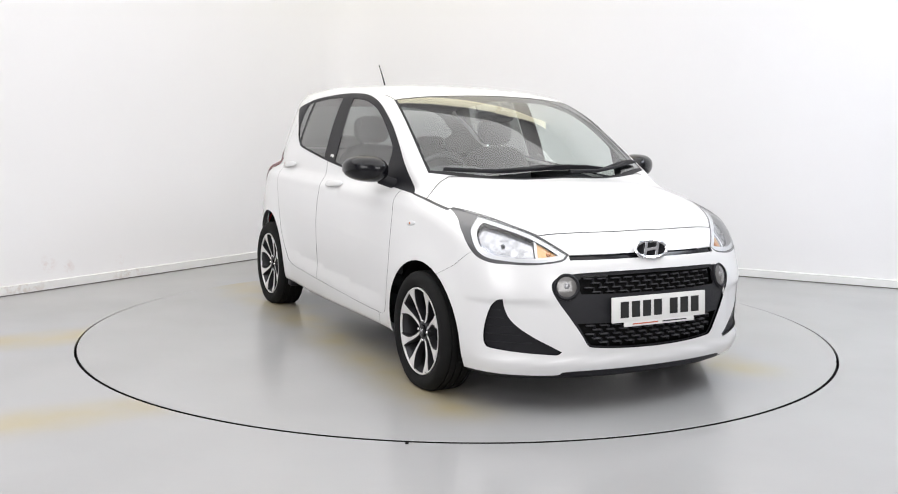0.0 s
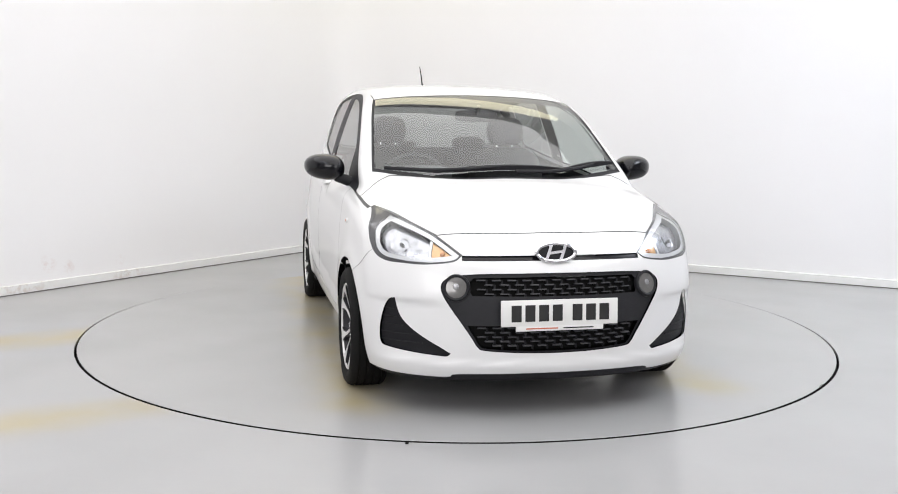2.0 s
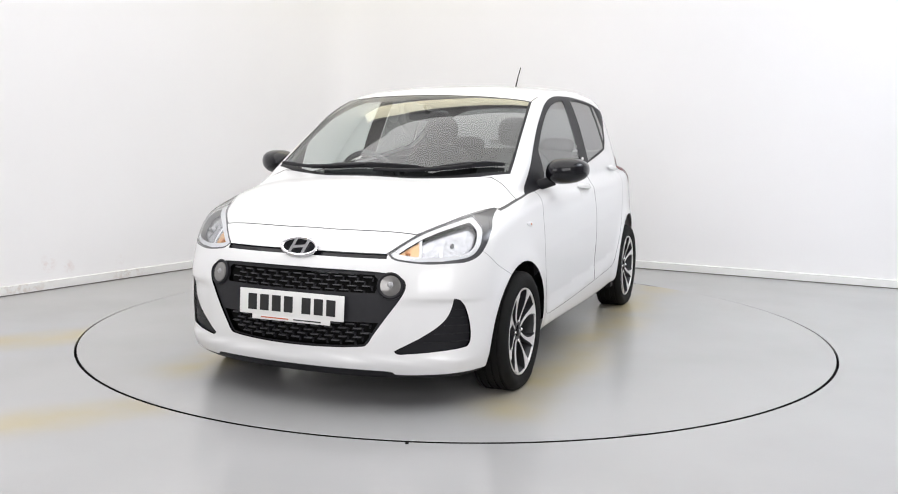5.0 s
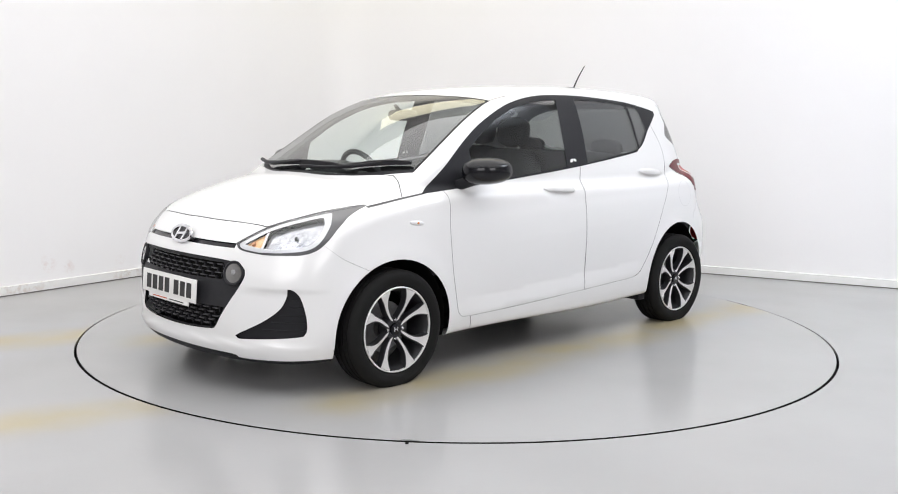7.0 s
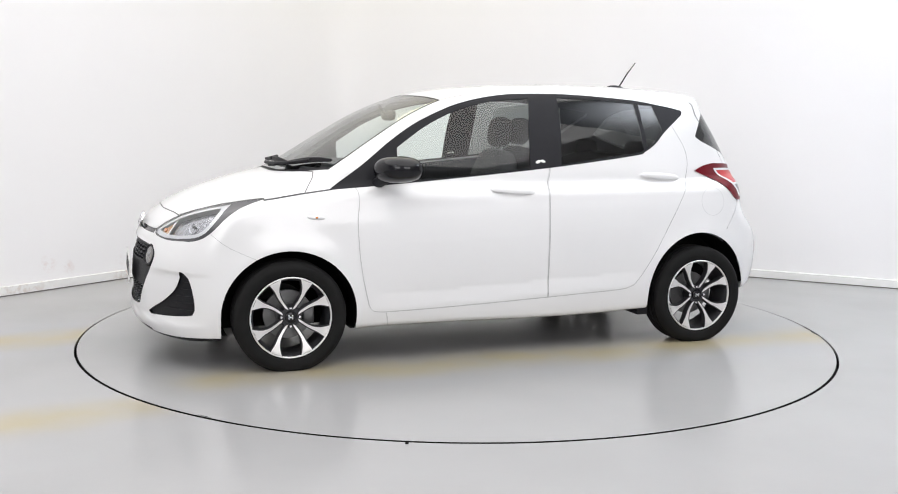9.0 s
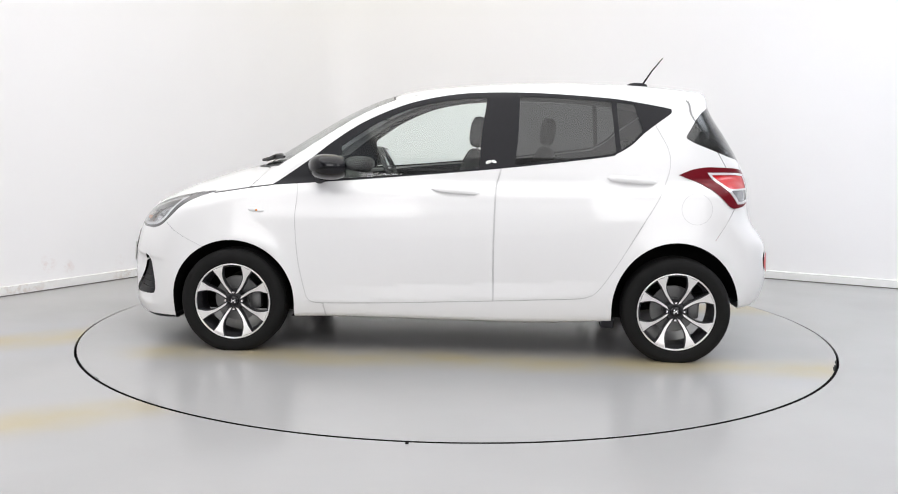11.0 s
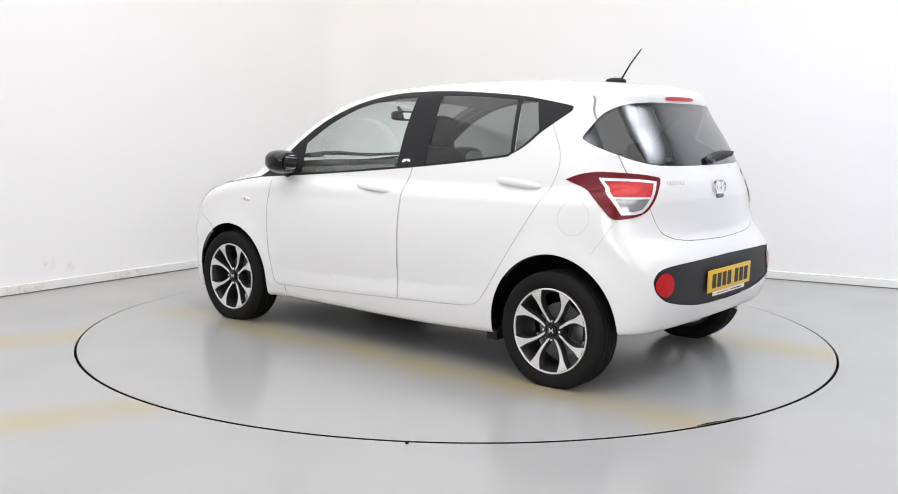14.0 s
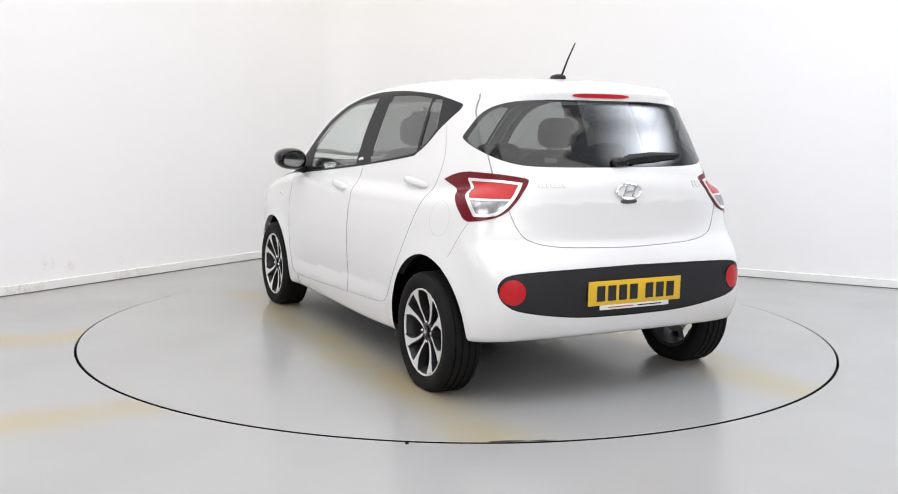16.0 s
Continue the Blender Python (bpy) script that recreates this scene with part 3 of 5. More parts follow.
# outlines on the flank (x, z)
DLO = outline([(0.985, 0.905), (0.60, 0.934), (0.343, 0.956), (-0.25, 1.012), (-0.79, 1.078), (-0.868, 1.101), (-0.945, 1.147), (-1.02, 1.216), (-1.155, 1.315)],
              [(-1.155, 1.315), (-1.158, 1.332), (-1.138, 1.343), (-1.0, 1.368), (-0.81, 1.394), (-0.446, 1.416), (-0.164, 1.416), (0.01, 1.403), (0.175, 1.373), (0.32, 1.329), (0.50, 1.247), (0.65, 1.15), (0.80, 1.033), (0.985, 0.905)])
PANE_F = outline([(0.615, 0.946), (0.34, 0.966), (-0.135, 1.012)], [(-0.135, 1.012), (-0.145, 1.2), (-0.17, 1.388)], [(-0.17, 1.388), (0.0, 1.375), (0.165, 1.345), (0.30, 1.301), (0.46, 1.222), (0.612, 1.118)], [(0.612, 1.118), (0.615, 0.946)])
PANE_R = outline([(-0.325, 1.030), (-0.79, 1.090), (-0.86, 1.108)], [(-0.86, 1.108), (-0.835, 1.372)], [(-0.835, 1.372), (-0.60, 1.390), (-0.345, 1.395)], [(-0.345, 1.395), (-0.34, 1.2), (-0.325, 1.030)])
PANE_Q = outline([(-0.885, 1.117), (-0.94, 1.157), (-1.0, 1.22)], [(-1.0, 1.22), (-0.955, 1.362)], [(-0.955, 1.362), (-0.862, 1.370)], [(-0.862, 1.370), (-0.885, 1.117)])
DOOR_F = outline([(0.90, 0.955), (0.845, 0.91), (0.838, 0.84), (0.848, 0.73), (0.833, 0.52), (0.798, 0.345), (0.780, 0.297), (0.74, 0.277), (0.618, 0.277), (0.30, 0.287), (-0.219, 0.310)], [(-0.219, 0.310), (-0.217, 0.59), (-0.224, 0.90), (-0.250, 1.02), (-0.302, 1.408)], [(-0.302, 1.408), (0.01, 1.395), (0.175, 1.365), (0.32, 1.320), (0.50, 1.238), (0.65, 1.14), (0.80, 1.023), (0.90, 0.955)])
DOOR_R = outline([(-0.2235, 0.310), (-0.45, 0.321), (-0.66, 0.331), (-0.73, 0.345), (-0.775, 0.375), (-0.856, 0.490), (-0.992, 0.715), (-1.09, 0.88), (-1.135, 0.985), (-1.148, 1.06), (-1.135, 1.13), (-1.095, 1.206), (-1.06, 1.27), (-1.03, 1.352)], [(-1.03, 1.352), (-0.81, 1.386), (-0.446, 1.407), (-0.3065, 1.408)], [(-0.3065, 1.408), (-0.2545, 1.02), (-0.2285, 0.90), (-0.2215, 0.59), (-0.2235, 0.310)])
SILL_CUT = stroke(run([(0.70, 0.282), (0.68, 0.19)]), 0.006)
FENDER_CUT = stroke(run([(1.31, 0.856), (1.12, 0.887), (0.97, 0.908)], 5), 0.007)
BUMPER_CUT = stroke(run([(1.575, 0.697), (1.491, 0.632), (1.347, 0.563)], 5), 0.003)
REARB_CUT = stroke(run([(-1.485, 0.817), (-1.435, 0.73), (-1.385, 0.655)], 4), 0.0018)


def circle(cx, cz, r, n=44):
    return np.array([(cx + r * math.cos(2 * math.pi * k / n), cz + r * math.sin(2 * math.pi * k / n)) for k in range(n)])


def arch(cx, rx, rz, n=26):
    """A wheel arch: half an ellipse above the hub, upright below it."""
    top = [(cx + rx * math.cos(math.pi * k / n), HUB_Z + rz * math.sin(math.pi * k / n)) for k in range(n + 1)]
    return np.array([(cx + rx * 0.985, 0.02)] + top + [(cx - rx * 0.985, 0.02)])


ARCH_F, ARCH_R = arch(1.194, 0.339, 0.328), arch(-1.187, 0.337, 0.360)
LAMP_SIDE = outline([(1.345, 1.1), (1.345, 0.878)], [(1.345, 0.878), (1.302, 0.862)], [(1.302, 0.862), (1.37, 0.840), (1.439, 0.811), (1.50, 0.769), (1.548, 0.722), (1.60, 0.678), (1.66, 0.655), (1.75, 0.645)], [(1.75, 0.645), (2.0, 0.64)], [(2.0, 0.64), (2.0, 1.1)], [(2.0, 1.1), (1.345, 1.1)])
LAMP_IN_SIDE = outline([(1.455, 1.1), (1.455, 0.838)], [(1.455, 0.838), (1.50, 0.805), (1.54, 0.762), (1.59, 0.706), (1.64, 0.676), (1.72, 0.662)], [(1.72, 0.662), (2.0, 0.655)], [(2.0, 0.655), (2.0, 1.1)], [(2.0, 1.1), (1.455, 1.1)])
LAMP_CORE_SIDE = grow(LAMP_IN_SIDE, -0.016)
TLAMP_SIDE = outline([(-1.192, 0.991), (-1.235, 0.975), (-1.30, 0.950), (-1.37, 0.910), (-1.42, 0.868), (-1.455, 0.832), (-1.48, 0.820)], [(-1.48, 0.820), (-1.8, 0.80)], [(-1.8, 0.80), (-1.8, 1.05)], [(-1.8, 1.05), (-1.50, 1.036), (-1.36, 1.033), (-1.30, 1.027), (-1.25, 1.015), (-1.192, 0.991)])
# outlines on the nose and the tail (y, z)
LAMP_FRONT = outline([(0.396, 0.694), (0.431, 0.668), (0.50, 0.656), (0.576, 0.650), (0.68, 0.653), (0.95, 0.655)], [(0.95, 0.655), (0.95, 0.92)], [(0.95, 0.92), (0.76, 0.92)], [(0.76, 0.92), (0.70, 0.868), (0.64, 0.843), (0.582, 0.818), (0.535, 0.796), (0.488, 0.768), (0.396, 0.694)])
GRILLE = outline([(0, 0.624), (0.30, 0.621), (0.43, 0.611), (0.478, 0.592), (0.494, 0.56), (0.480, 0.515), (0.43, 0.438), (0.372, 0.352), (0.345, 0.310), (0.31, 0.296), (0.15, 0.286), (0, 0.283)], [(0, 0.283), (-0.2, 0.283)], [(-0.2, 0.283), (-0.2, 0.624)], [(-0.2, 0.624), (0, 0.624)])
BAND_UP = outline([(-0.1, 0.612), (0.36, 0.606)], [(0.36, 0.606), (0.385, 0.575), (0.37, 0.530)], [(0.37, 0.530), (-0.1, 0.527)], [(-0.1, 0.527), (-0.1, 0.612)])
BAND_LOW = outline([(-0.1, 0.402), (0.39, 0.402)], [(0.39, 0.402), (0.36, 0.352), (0.335, 0.314), (0.305, 0.303), (0.15, 0.293), (-0.1, 0.291)], [(-0.1, 0.291), (-0.1, 0.402)])
SLOT = outline([(-0.1, 0.695), (0.40, 0.692)], [(0.40, 0.692), (0.40, 0.671)], [(0.40, 0.671), (-0.1, 0.674)], [(-0.1, 0.674), (-0.1, 0.695)])
VENT = outline([(0.672, 0.505), (0.692, 0.497), (0.709, 0.46), (0.722, 0.40), (0.726, 0.34), (0.720, 0.300), (0.70, 0.286), (0.60, 0.274), (0.51, 0.268), (0.470, 0.267), (0.452, 0.280)], [(0.452, 0.280), (0.50, 0.308), (0.56, 0.343), (0.615, 0.385), (0.650, 0.43), (0.672, 0.505)])
LIP = outline([(-0.1, 0.1), (0.9, 0.1)], [(0.9, 0.1), (0.9, 0.172)], [(0.9, 0.172), (0.72, 0.174), (0.60, 0.172), (0.46, 0.174), (0.39, 0.192), (-0.1, 0.197)], [(-0.1, 0.194), (-0.1, 0.1)])
BONNET = outline([(1.203, -0.1), (1.203, 0.0), (1.193, 0.2), (1.14, 0.36), (1.065, 0.515), (1.035, 0.585)], [(1.035, 0.585), (1.05, 0.64), (1.085, 0.70), (1.115, 0.75)], [(1.115, 0.75), (1.115, 0.86)], [(1.115, 0.86), (1.305, 0.86)], [(1.305, 0.86), (1.305, 0.70)], [(1.305, 0.70), (1.42, 0.645), (1.563, 0.580), (1.64, 0.535), (1.70, 0.485)], [(1.70, 0.485), (1.735, 0.30), (1.754, 0.14), (1.757, 0.0), (1.757, -0.1)], [(1.757, -0.1), (1.203, -0.1)])
SCREEN = outline([(1.18, -0.1), (1.18, 0.0), (1.168, 0.2), (1.115, 0.36), (1.04, 0.50), (0.955, 0.645)], [(0.955, 0.645), (0.87, 0.636), (0.70, 0.612), (0.52, 0.586), (0.345, 0.552)], [(0.345, 0.552), (0.36, 0.448), (0.385, 0.2), (0.390, 0.0), (0.390, -0.1)], [(0.390, -0.1), (1.18, -0.1)])
COWL = outline([(1.20, -0.1), (1.20, 0.0), (1.19, 0.2), (1.137, 0.36), (1.062, 0.515), (0.968, 0.662)], [(0.968, 0.662), (0.87, 0.650), (0.70, 0.626), (0.52, 0.600), (0.333, 0.565)], [(0.333, 0.565), (0.348, 0.448), (0.373, 0.2), (0.378, 0.0), (0.378, -0.1)], [(0.378, -0.1), (1.20, -0.1)])
ROOF_CUT = stroke(run([(0.338, 0.560), (0.28, 0.559), (0.20, 0.558)]), 0.005)
REAR_PANE = outline([(-1.9, 1.056), (-1.60, 1.058), (-1.502, 1.078), (-1.39, 1.119), (-1.29, 1.156), (-1.243, 1.180)], [(-1.243, 1.180), (-1.238, 1.195), (-1.266, 1.242), (-1.304, 1.300), (-1.352, 1.339), (-1.395, 1.360), (-1.46, 1.364), (-1.9, 1.364)], [(-1.9, 1.364), (-1.9, 1.056)])
TLAMP_REAR = outline([(0.482, 1.000), (0.493, 0.980), (0.515, 0.953), (0.545, 0.915), (0.593, 0.866), (0.64, 0.842), (0.70, 0.826), (0.76, 0.818), (0.9, 0.81)], [(0.9, 0.81), (0.9, 1.05)], [(0.9, 1.05), (0.70, 1.036), (0.60, 1.028), (0.54, 1.019), (0.49, 1.009), (0.482, 1.000)])
TLAMP_INNER = outline([(0.510, 0.990), (0.528, 0.960), (0.568, 0.908), (0.622, 0.860), (0.66, 0.846), (0.714, 0.842), (0.9, 0.842)], [(0.9, 0.842), (0.9, 1.006)], [(0.9, 1.006), (0.657, 1.004), (0.58, 1.0), (0.510, 0.990)])
RING_SIDE = outline([(-1.322, 1.06), (-1.350, 1.0), (-1.388, 0.955), (-1.458, 0.90), (-1.515, 0.82)], [(-1.515, 0.82), (-1.9, 0.80)], [(-1.9, 0.80), (-1.9, 1.06)], [(-1.9, 1.06), (-1.322, 1.06)])
GATE = outline([(-0.1, 0.700), (0.0, 0.700), (0.30, 0.708), (0.42, 0.719), (0.49, 0.736), (0.535, 0.765), (0.575, 0.845), (0.60, 0.95), (0.604, 1.03), (0.602, 1.12), (0.592, 1.286), (0.548, 1.40)], [(0.548, 1.40), (0.53, 1.6)], [(0.53, 1.6), (-0.1, 1.6)], [(-0.1, 1.6), (-0.1, 0.700)])
PANEL = outline([(-0.1, 0.622), (0.0, 0.622), (0.40, 0.616), (0.58, 0.609), (0.65, 0.595), (0.680, 0.56), (0.681, 0.52), (0.655, 0.475), (0.57, 0.437), (0.30, 0.397), (0.0, 0.389), (-0.1, 0.389)], [(-0.1, 0.389), (-0.1, 0.622)])
REFLECTOR = circle(0.622, 0.528, 0.055, 28)
AMBER_CUT = outline([(0.30, 0.60), (0.522, 0.60)], [(0.522, 0.60), (0.524, 0.69), (0.512, 0.735), (0.485, 0.80)], [(0.485, 0.80), (0.30, 0.80)], [(0.30, 0.80), (0.30, 0.60)])
STRIP_CUT = AMBER_CUT + np.array([0.011, 0.0])
TAIL_SPLIT = outline([(0.40, 0.920), (0.90, 0.920)], [(0.90, 0.920), (0.90, 0.911)], [(0.90, 0.911), (0.40, 0.911)], [(0.40, 0.911), (0.40, 0.920)])

skin = Skin()
CUTS = [(XZ, ARCH_F, left_side), (XZ, ARCH_R, left_side), (XZ, DLO, flank), (XZ, PANE_F, flank), (XZ, PANE_R, flank), (XZ, PANE_Q, flank),
        (XZ, grow(DOOR_F, 0.0020), flank), (XZ, grow(DOOR_F, -0.0020), flank), (XZ, grow(DOOR_R, 0.0020), flank), (XZ, grow(DOOR_R, -0.0020), flank),
        (XZ, SILL_CUT, flank), (XZ, FENDER_CUT, left_side), (XZ, BUMPER_CUT, left_side), (XZ, REARB_CUT, left_side),
        (XZ, LAMP_SIDE, front_face), (YZ, LAMP_FRONT, front_face), (XZ, grow(LAMP_SIDE, -0.007), front_face), (YZ, grow(LAMP_FRONT, -0.005), front_face), (YZ, grow(LAMP_FRONT, -0.008), front_face), (XZ, LAMP_IN_SIDE, front_face), (YZ, grow(LAMP_FRONT, -0.028), front_face), (XZ, LAMP_CORE_SIDE, front_face), (YZ, AMBER_CUT, front_face), (YZ, STRIP_CUT, front_face), (YZ, BAND_UP, front_face), (YZ, BAND_LOW, front_face), (XY, ROOF_CUT, ANY),
        (XZ, TLAMP_SIDE, rear_face), (YZ, TLAMP_REAR, rear_face), (YZ, TLAMP_INNER, rear_face), (YZ, grow(TLAMP_INNER, -0.013), rear_face), (XZ, RING_SIDE, rear_face), (XZ, grow(RING_SIDE, -0.013), rear_face), (YZ, TAIL_SPLIT, rear_face),
        (YZ, GRILLE, front_face), (YZ, SLOT, front_face), (YZ, VENT, front_face), (YZ, LIP, front_face),
        (XY, BONNET, upper_front), (XY, grow(BONNET, 0.005), upper_front), (XY, SCREEN, upper_front), (XY, COWL, upper_front),
        (XZ, REAR_PANE, rear_face), (YZ, GATE, rear_face), (YZ, grow(GATE, 0.0035), rear_face), (YZ, PANEL, rear_face), (YZ, REFLECTOR, rear_face)]
for axes, poly, mask in CUTS:
    skin.cut(axes, poly, mask)

C = skin.centres()


def within(axes, poly, mask):
    return mask(C) & inside(poly, C[:, list(axes)])


kind = np.full(len(skin.f), "body", dtype=object)
kind[(C[:, 0] > 1.30) & (C[:, 2] < np.interp(C[:, 0], [1.347, 1.491, 1.575, 1.76], [0.563, 0.632, 0.697, 0.80]))] = "front_bumper"
kind[(C[:, 0] < np.interp(C[:, 2], [0.655, 0.73, 0.817], [-1.385, -1.435, -1.485])) & (C[:, 2] < 0.80)] = "rear_bumper"
kind[within(YZ, grow(GATE, 0.0035), rear_face)] = "gap_gate"
kind[within(YZ, GATE, rear_face)] = "tailgate"
kind[(C[:, 2] > 1.385) & (C[:, 0] > -1.30) & (C[:, 0] < 0.5) & (C[:, 1] < 0.60)] = "roof_panel"
fender_top = C[:, 2] > np.interp(C[:, 0], [1.115, 1.305, 1.31, 1.36], [0.888, 0.857, 0.85, 0.0])
kind[within(XY, grow(BONNET, 0.005), upper_front) & fender_top] = "gap_bonnet"
kind[within(XY, BONNET, upper_front) & fender_top] = "bonnet"
kind[within(XY, COWL, upper_front) & (C[:, 2] > 0.8)] = "cowl"
kind[within(XY, SCREEN, upper_front) & (C[:, 2] > 0.8)] = "windscreen"
for cutout, named in ((SILL_CUT, "gap_sill"), (FENDER_CUT, "gap_fender"), (BUMPER_CUT, "gap_bumper"), (REARB_CUT, "gap_rear")):
    kind[within(XZ, cutout, left_side)] = named
kind[within(XZ, grow(DOOR_R, 0.0020), flank)] = "gap_door_r"
kind[within(XZ, grow(DOOR_F, 0.0020), flank)] = "gap_door_f"
kind[within(XZ, grow(DOOR_R, -0.0020), flank)] = "rear_door"
kind[within(XZ, grow(DOOR_F, -0.0020), flank)] = "front_door"
on_dlo = within(XZ, DLO, flank)
seam_x = np.interp(C[:, 2], [0.90, 1.02, 1.408], [-0.226, -0.252, -0.304])
kind[on_dlo & (C[:, 0] > seam_x)] = "front_trim"
kind[on_dlo & (C[:, 0] <= seam_x)] = "rear_trim"
kind[within(XZ, PANE_F, flank)] = "front_pane"
kind[within(XZ, PANE_R, flank)] = "rear_pane"
kind[within(XZ, PANE_Q, flank)] = "quarter_pane"
kind[within(YZ, LIP, front_face)] = "front_lip"
kind[within(YZ, SLOT, front_face)] = "slot"
kind[within(YZ, GRILLE, front_face)] = "grille"
kind[within(YZ, GRILLE, front_face) & (within(YZ, BAND_UP, front_face) | within(YZ, BAND_LOW, front_face))] = "grille_mesh"
kind[within(YZ, VENT, front_face)] = "vent"
kind[within(XY, ROOF_CUT, ANY) & (C[:, 2] > 1.3) & np.isin(kind, ["body", "roof_panel"])] = "gap_roof"
lamp = within(XZ, LAMP_SIDE, front_face) & within(YZ, LAMP_FRONT, front_face) & (C[:, 2] > 0.6)
lamp_in = lamp & within(XZ, LAMP_IN_SIDE, front_face) & within(YZ, grow(LAMP_FRONT, -0.008), front_face)
lamp_core = lamp & within(XZ, LAMP_CORE_SIDE, front_face) & within(YZ, grow(LAMP_FRONT, -0.028), front_face)
kind[lamp] = "lamp_rim"
kind[lamp & within(XZ, grow(LAMP_SIDE, -0.007), front_face) & within(YZ, grow(LAMP_FRONT, -0.005), front_face)] = "lamp_band"
kind[lamp_in] = "lamp_lens"
kind[lamp_core] = "lamp_core"
kind[lamp_core & within(YZ, STRIP_CUT, front_face)] = "lamp_strip"
kind[lamp_core & within(YZ, AMBER_CUT, front_face)] = "lamp_amber"
kind[within(XZ, REAR_PANE, rear_face) & (C[:, 2] > 1.0)] = "rear_window"
tlamp = within(XZ, TLAMP_SIDE, rear_face) & within(YZ, TLAMP_REAR, rear_face)
kind[tlamp] = "tail_rim"
kind[tlamp & within(YZ, TLAMP_INNER, rear_face) & within(XZ, RING_SIDE, rear_face)] = "tail_ring"
core = tlamp & within(YZ, grow(TLAMP_INNER, -0.013), rear_face) & within(XZ, grow(RING_SIDE, -0.013), rear_face)
kind[core] = "tail_red"
kind[core & (C[:, 2] < 0.915)] = "tail_clear"
kind[core & within(YZ, TAIL_SPLIT, rear_face)] = "tail_ring"
kind[within(YZ, PANEL, rear_face) & (C[:, 2] < 0.7)] = "rear_panel"
kind[within(YZ, REFLECTOR, rear_face) & (C[:, 2] < 0.7)] = "reflector"
kind[within(XZ, ARCH_F, left_side) | within(XZ, ARCH_R, left_side)] = "hole"
SKIN_V = np.array(skin.v)


def skin_part(names, name, mat, parent, label="", mirror="both", push=0.0, only=None, split=False):
    """One mesh of the skin's faces of these kinds. mirror: both halves joined, or left or right alone."""
    pick = np.isin(kind, names)
    if only is not None:
        pick = pick & only
    used, faces, verts = {}, [], []
    for f in itertools.compress(skin.f, pick):
        g = []
        for i in f:
            if i not in used:
                used[i] = len(verts)
                verts.append(SKIN_V[i])
            g.append(used[i])
        faces.append(g)
    verts = np.array(verts)
    nrm = body_normal(verts)
    verts = verts + nrm * push
    flip = np.array([1, -1, 1.0])
    # the winding follows the outward normal
    a = verts[[f[0] for f in faces]]
    b = verts[[f[1] for f in faces]]
    c = verts[[f[2] for f in faces]]
    mid = np.array([nrm[f].mean(0) for f in faces])
    good = np.sum(np.cross(b - a, c - a) * mid, 1) >= 0
    faces = [f if ok else f[::-1] for f, ok in zip(faces, good)]
    if mirror == "right":
        verts, nrm, faces = verts * flip, nrm * flip, [f[::-1] for f in faces]
    elif mirror == "both":
        n = len(verts)
        centre = np.abs(verts[:, 1]) < 1e-5
        other = np.where(centre, np.arange(n), np.arange(n) + n)
        nrm[centre, 1] = 0
        faces = faces + [[int(other[i]) for i in f[::-1]] for f in faces]
        verts, nrm = np.vstack([verts, verts * flip]), np.vstack([nrm, nrm * flip])
    if not split:
        return mesh_object(name, verts, faces, mat, parent, label, normals=nrm)
    root = list(range(len(verts)))

    def top_of(i):
        while root[i] != i:
            root[i] = root[root[i]]
            i = root[i]
        return i

    for f in faces:
        for i in f[1:]:
            root[top_of(i)] = top_of(f[0])
    cells = {}
    for i, v in enumerate(np.round(verts / 0.004).astype(int)):
        for d in itertools.product((-1, 0, 1), repeat=3):
            j = cells.get((v[0] + d[0], v[1] + d[1], v[2] + d[2]))
            if j is not None:
                root[top_of(i)] = top_of(j)
        cells[tuple(v)] = i
    runs = collections.defaultdict(list)
    for f in faces:
        runs[top_of(f[0])].append(f)
    for fs in runs.values():
        ids = sorted({i for f in fs for i in f})
        at = {i: k for k, i in enumerate(ids)}
        mesh_object(name, verts[ids], [[at[i] for i in f] for f in fs], mat, parent, label, normals=nrm[ids])



car = empty("car", "white five-door hatchback with black mirrors and alloy wheels", "car")
skin_part(["body"], "body", PAINT, car)
skin_part(["roof_panel"], "roof", PAINT, car)
skin_part(["bonnet"], "bonnet", PAINT, car)
front_bumper = skin_part(["front_bumper"], "front_bumper", PAINT, car)
rear_bumper = skin_part(["rear_bumper"], "rear_bumper", PAINT, car)
tailgate = skin_part(["tailgate"], "tailgate", PAINT, car)
for one in ("gap_gate", "gap_bonnet"):
    skin_part([one], "panel_gap", SEAM if one == "gap_bonnet" else MIDSEAM, car, "narrow dark gap between body panels", push=-0.002, split=True)
for one in ("gap_sill", "gap_fender", "gap_bumper", "gap_rear", "gap_door_f", "gap_door_r", "gap_roof"):
    for hand in ("left", "right"):
        skin_part([one], "panel_gap", {"gap_roof": BLACK, "gap_fender": SEAM}.get(one, GAP), car, "narrow gap between body panels", hand, -0.002, split=True)
skin_part(["cowl"], "windscreen_seal", BLACK, car, "black windscreen surround", push=-0.002)
windscreen = skin_part(["windscreen"], "windscreen", GLASS, car, "clear curved windscreen", push=-0.001)
skin_part(["rear_window"], "rear_window", PRIVACY, tailgate, "dark tinted rear window", push=-0.001)
skin_part(["front_lip"], "front_lip", BLACK, front_bumper, "black plastic chin", push=-0.006)
skin_part(["slot"], "grille_slot", GLOSS, front_bumper, "thin black slot", push=-0.008)
grille = skin_part(["grille"], "grille", GREYTRIM, front_bumper, "dark grey plastic grille", push=-0.010)
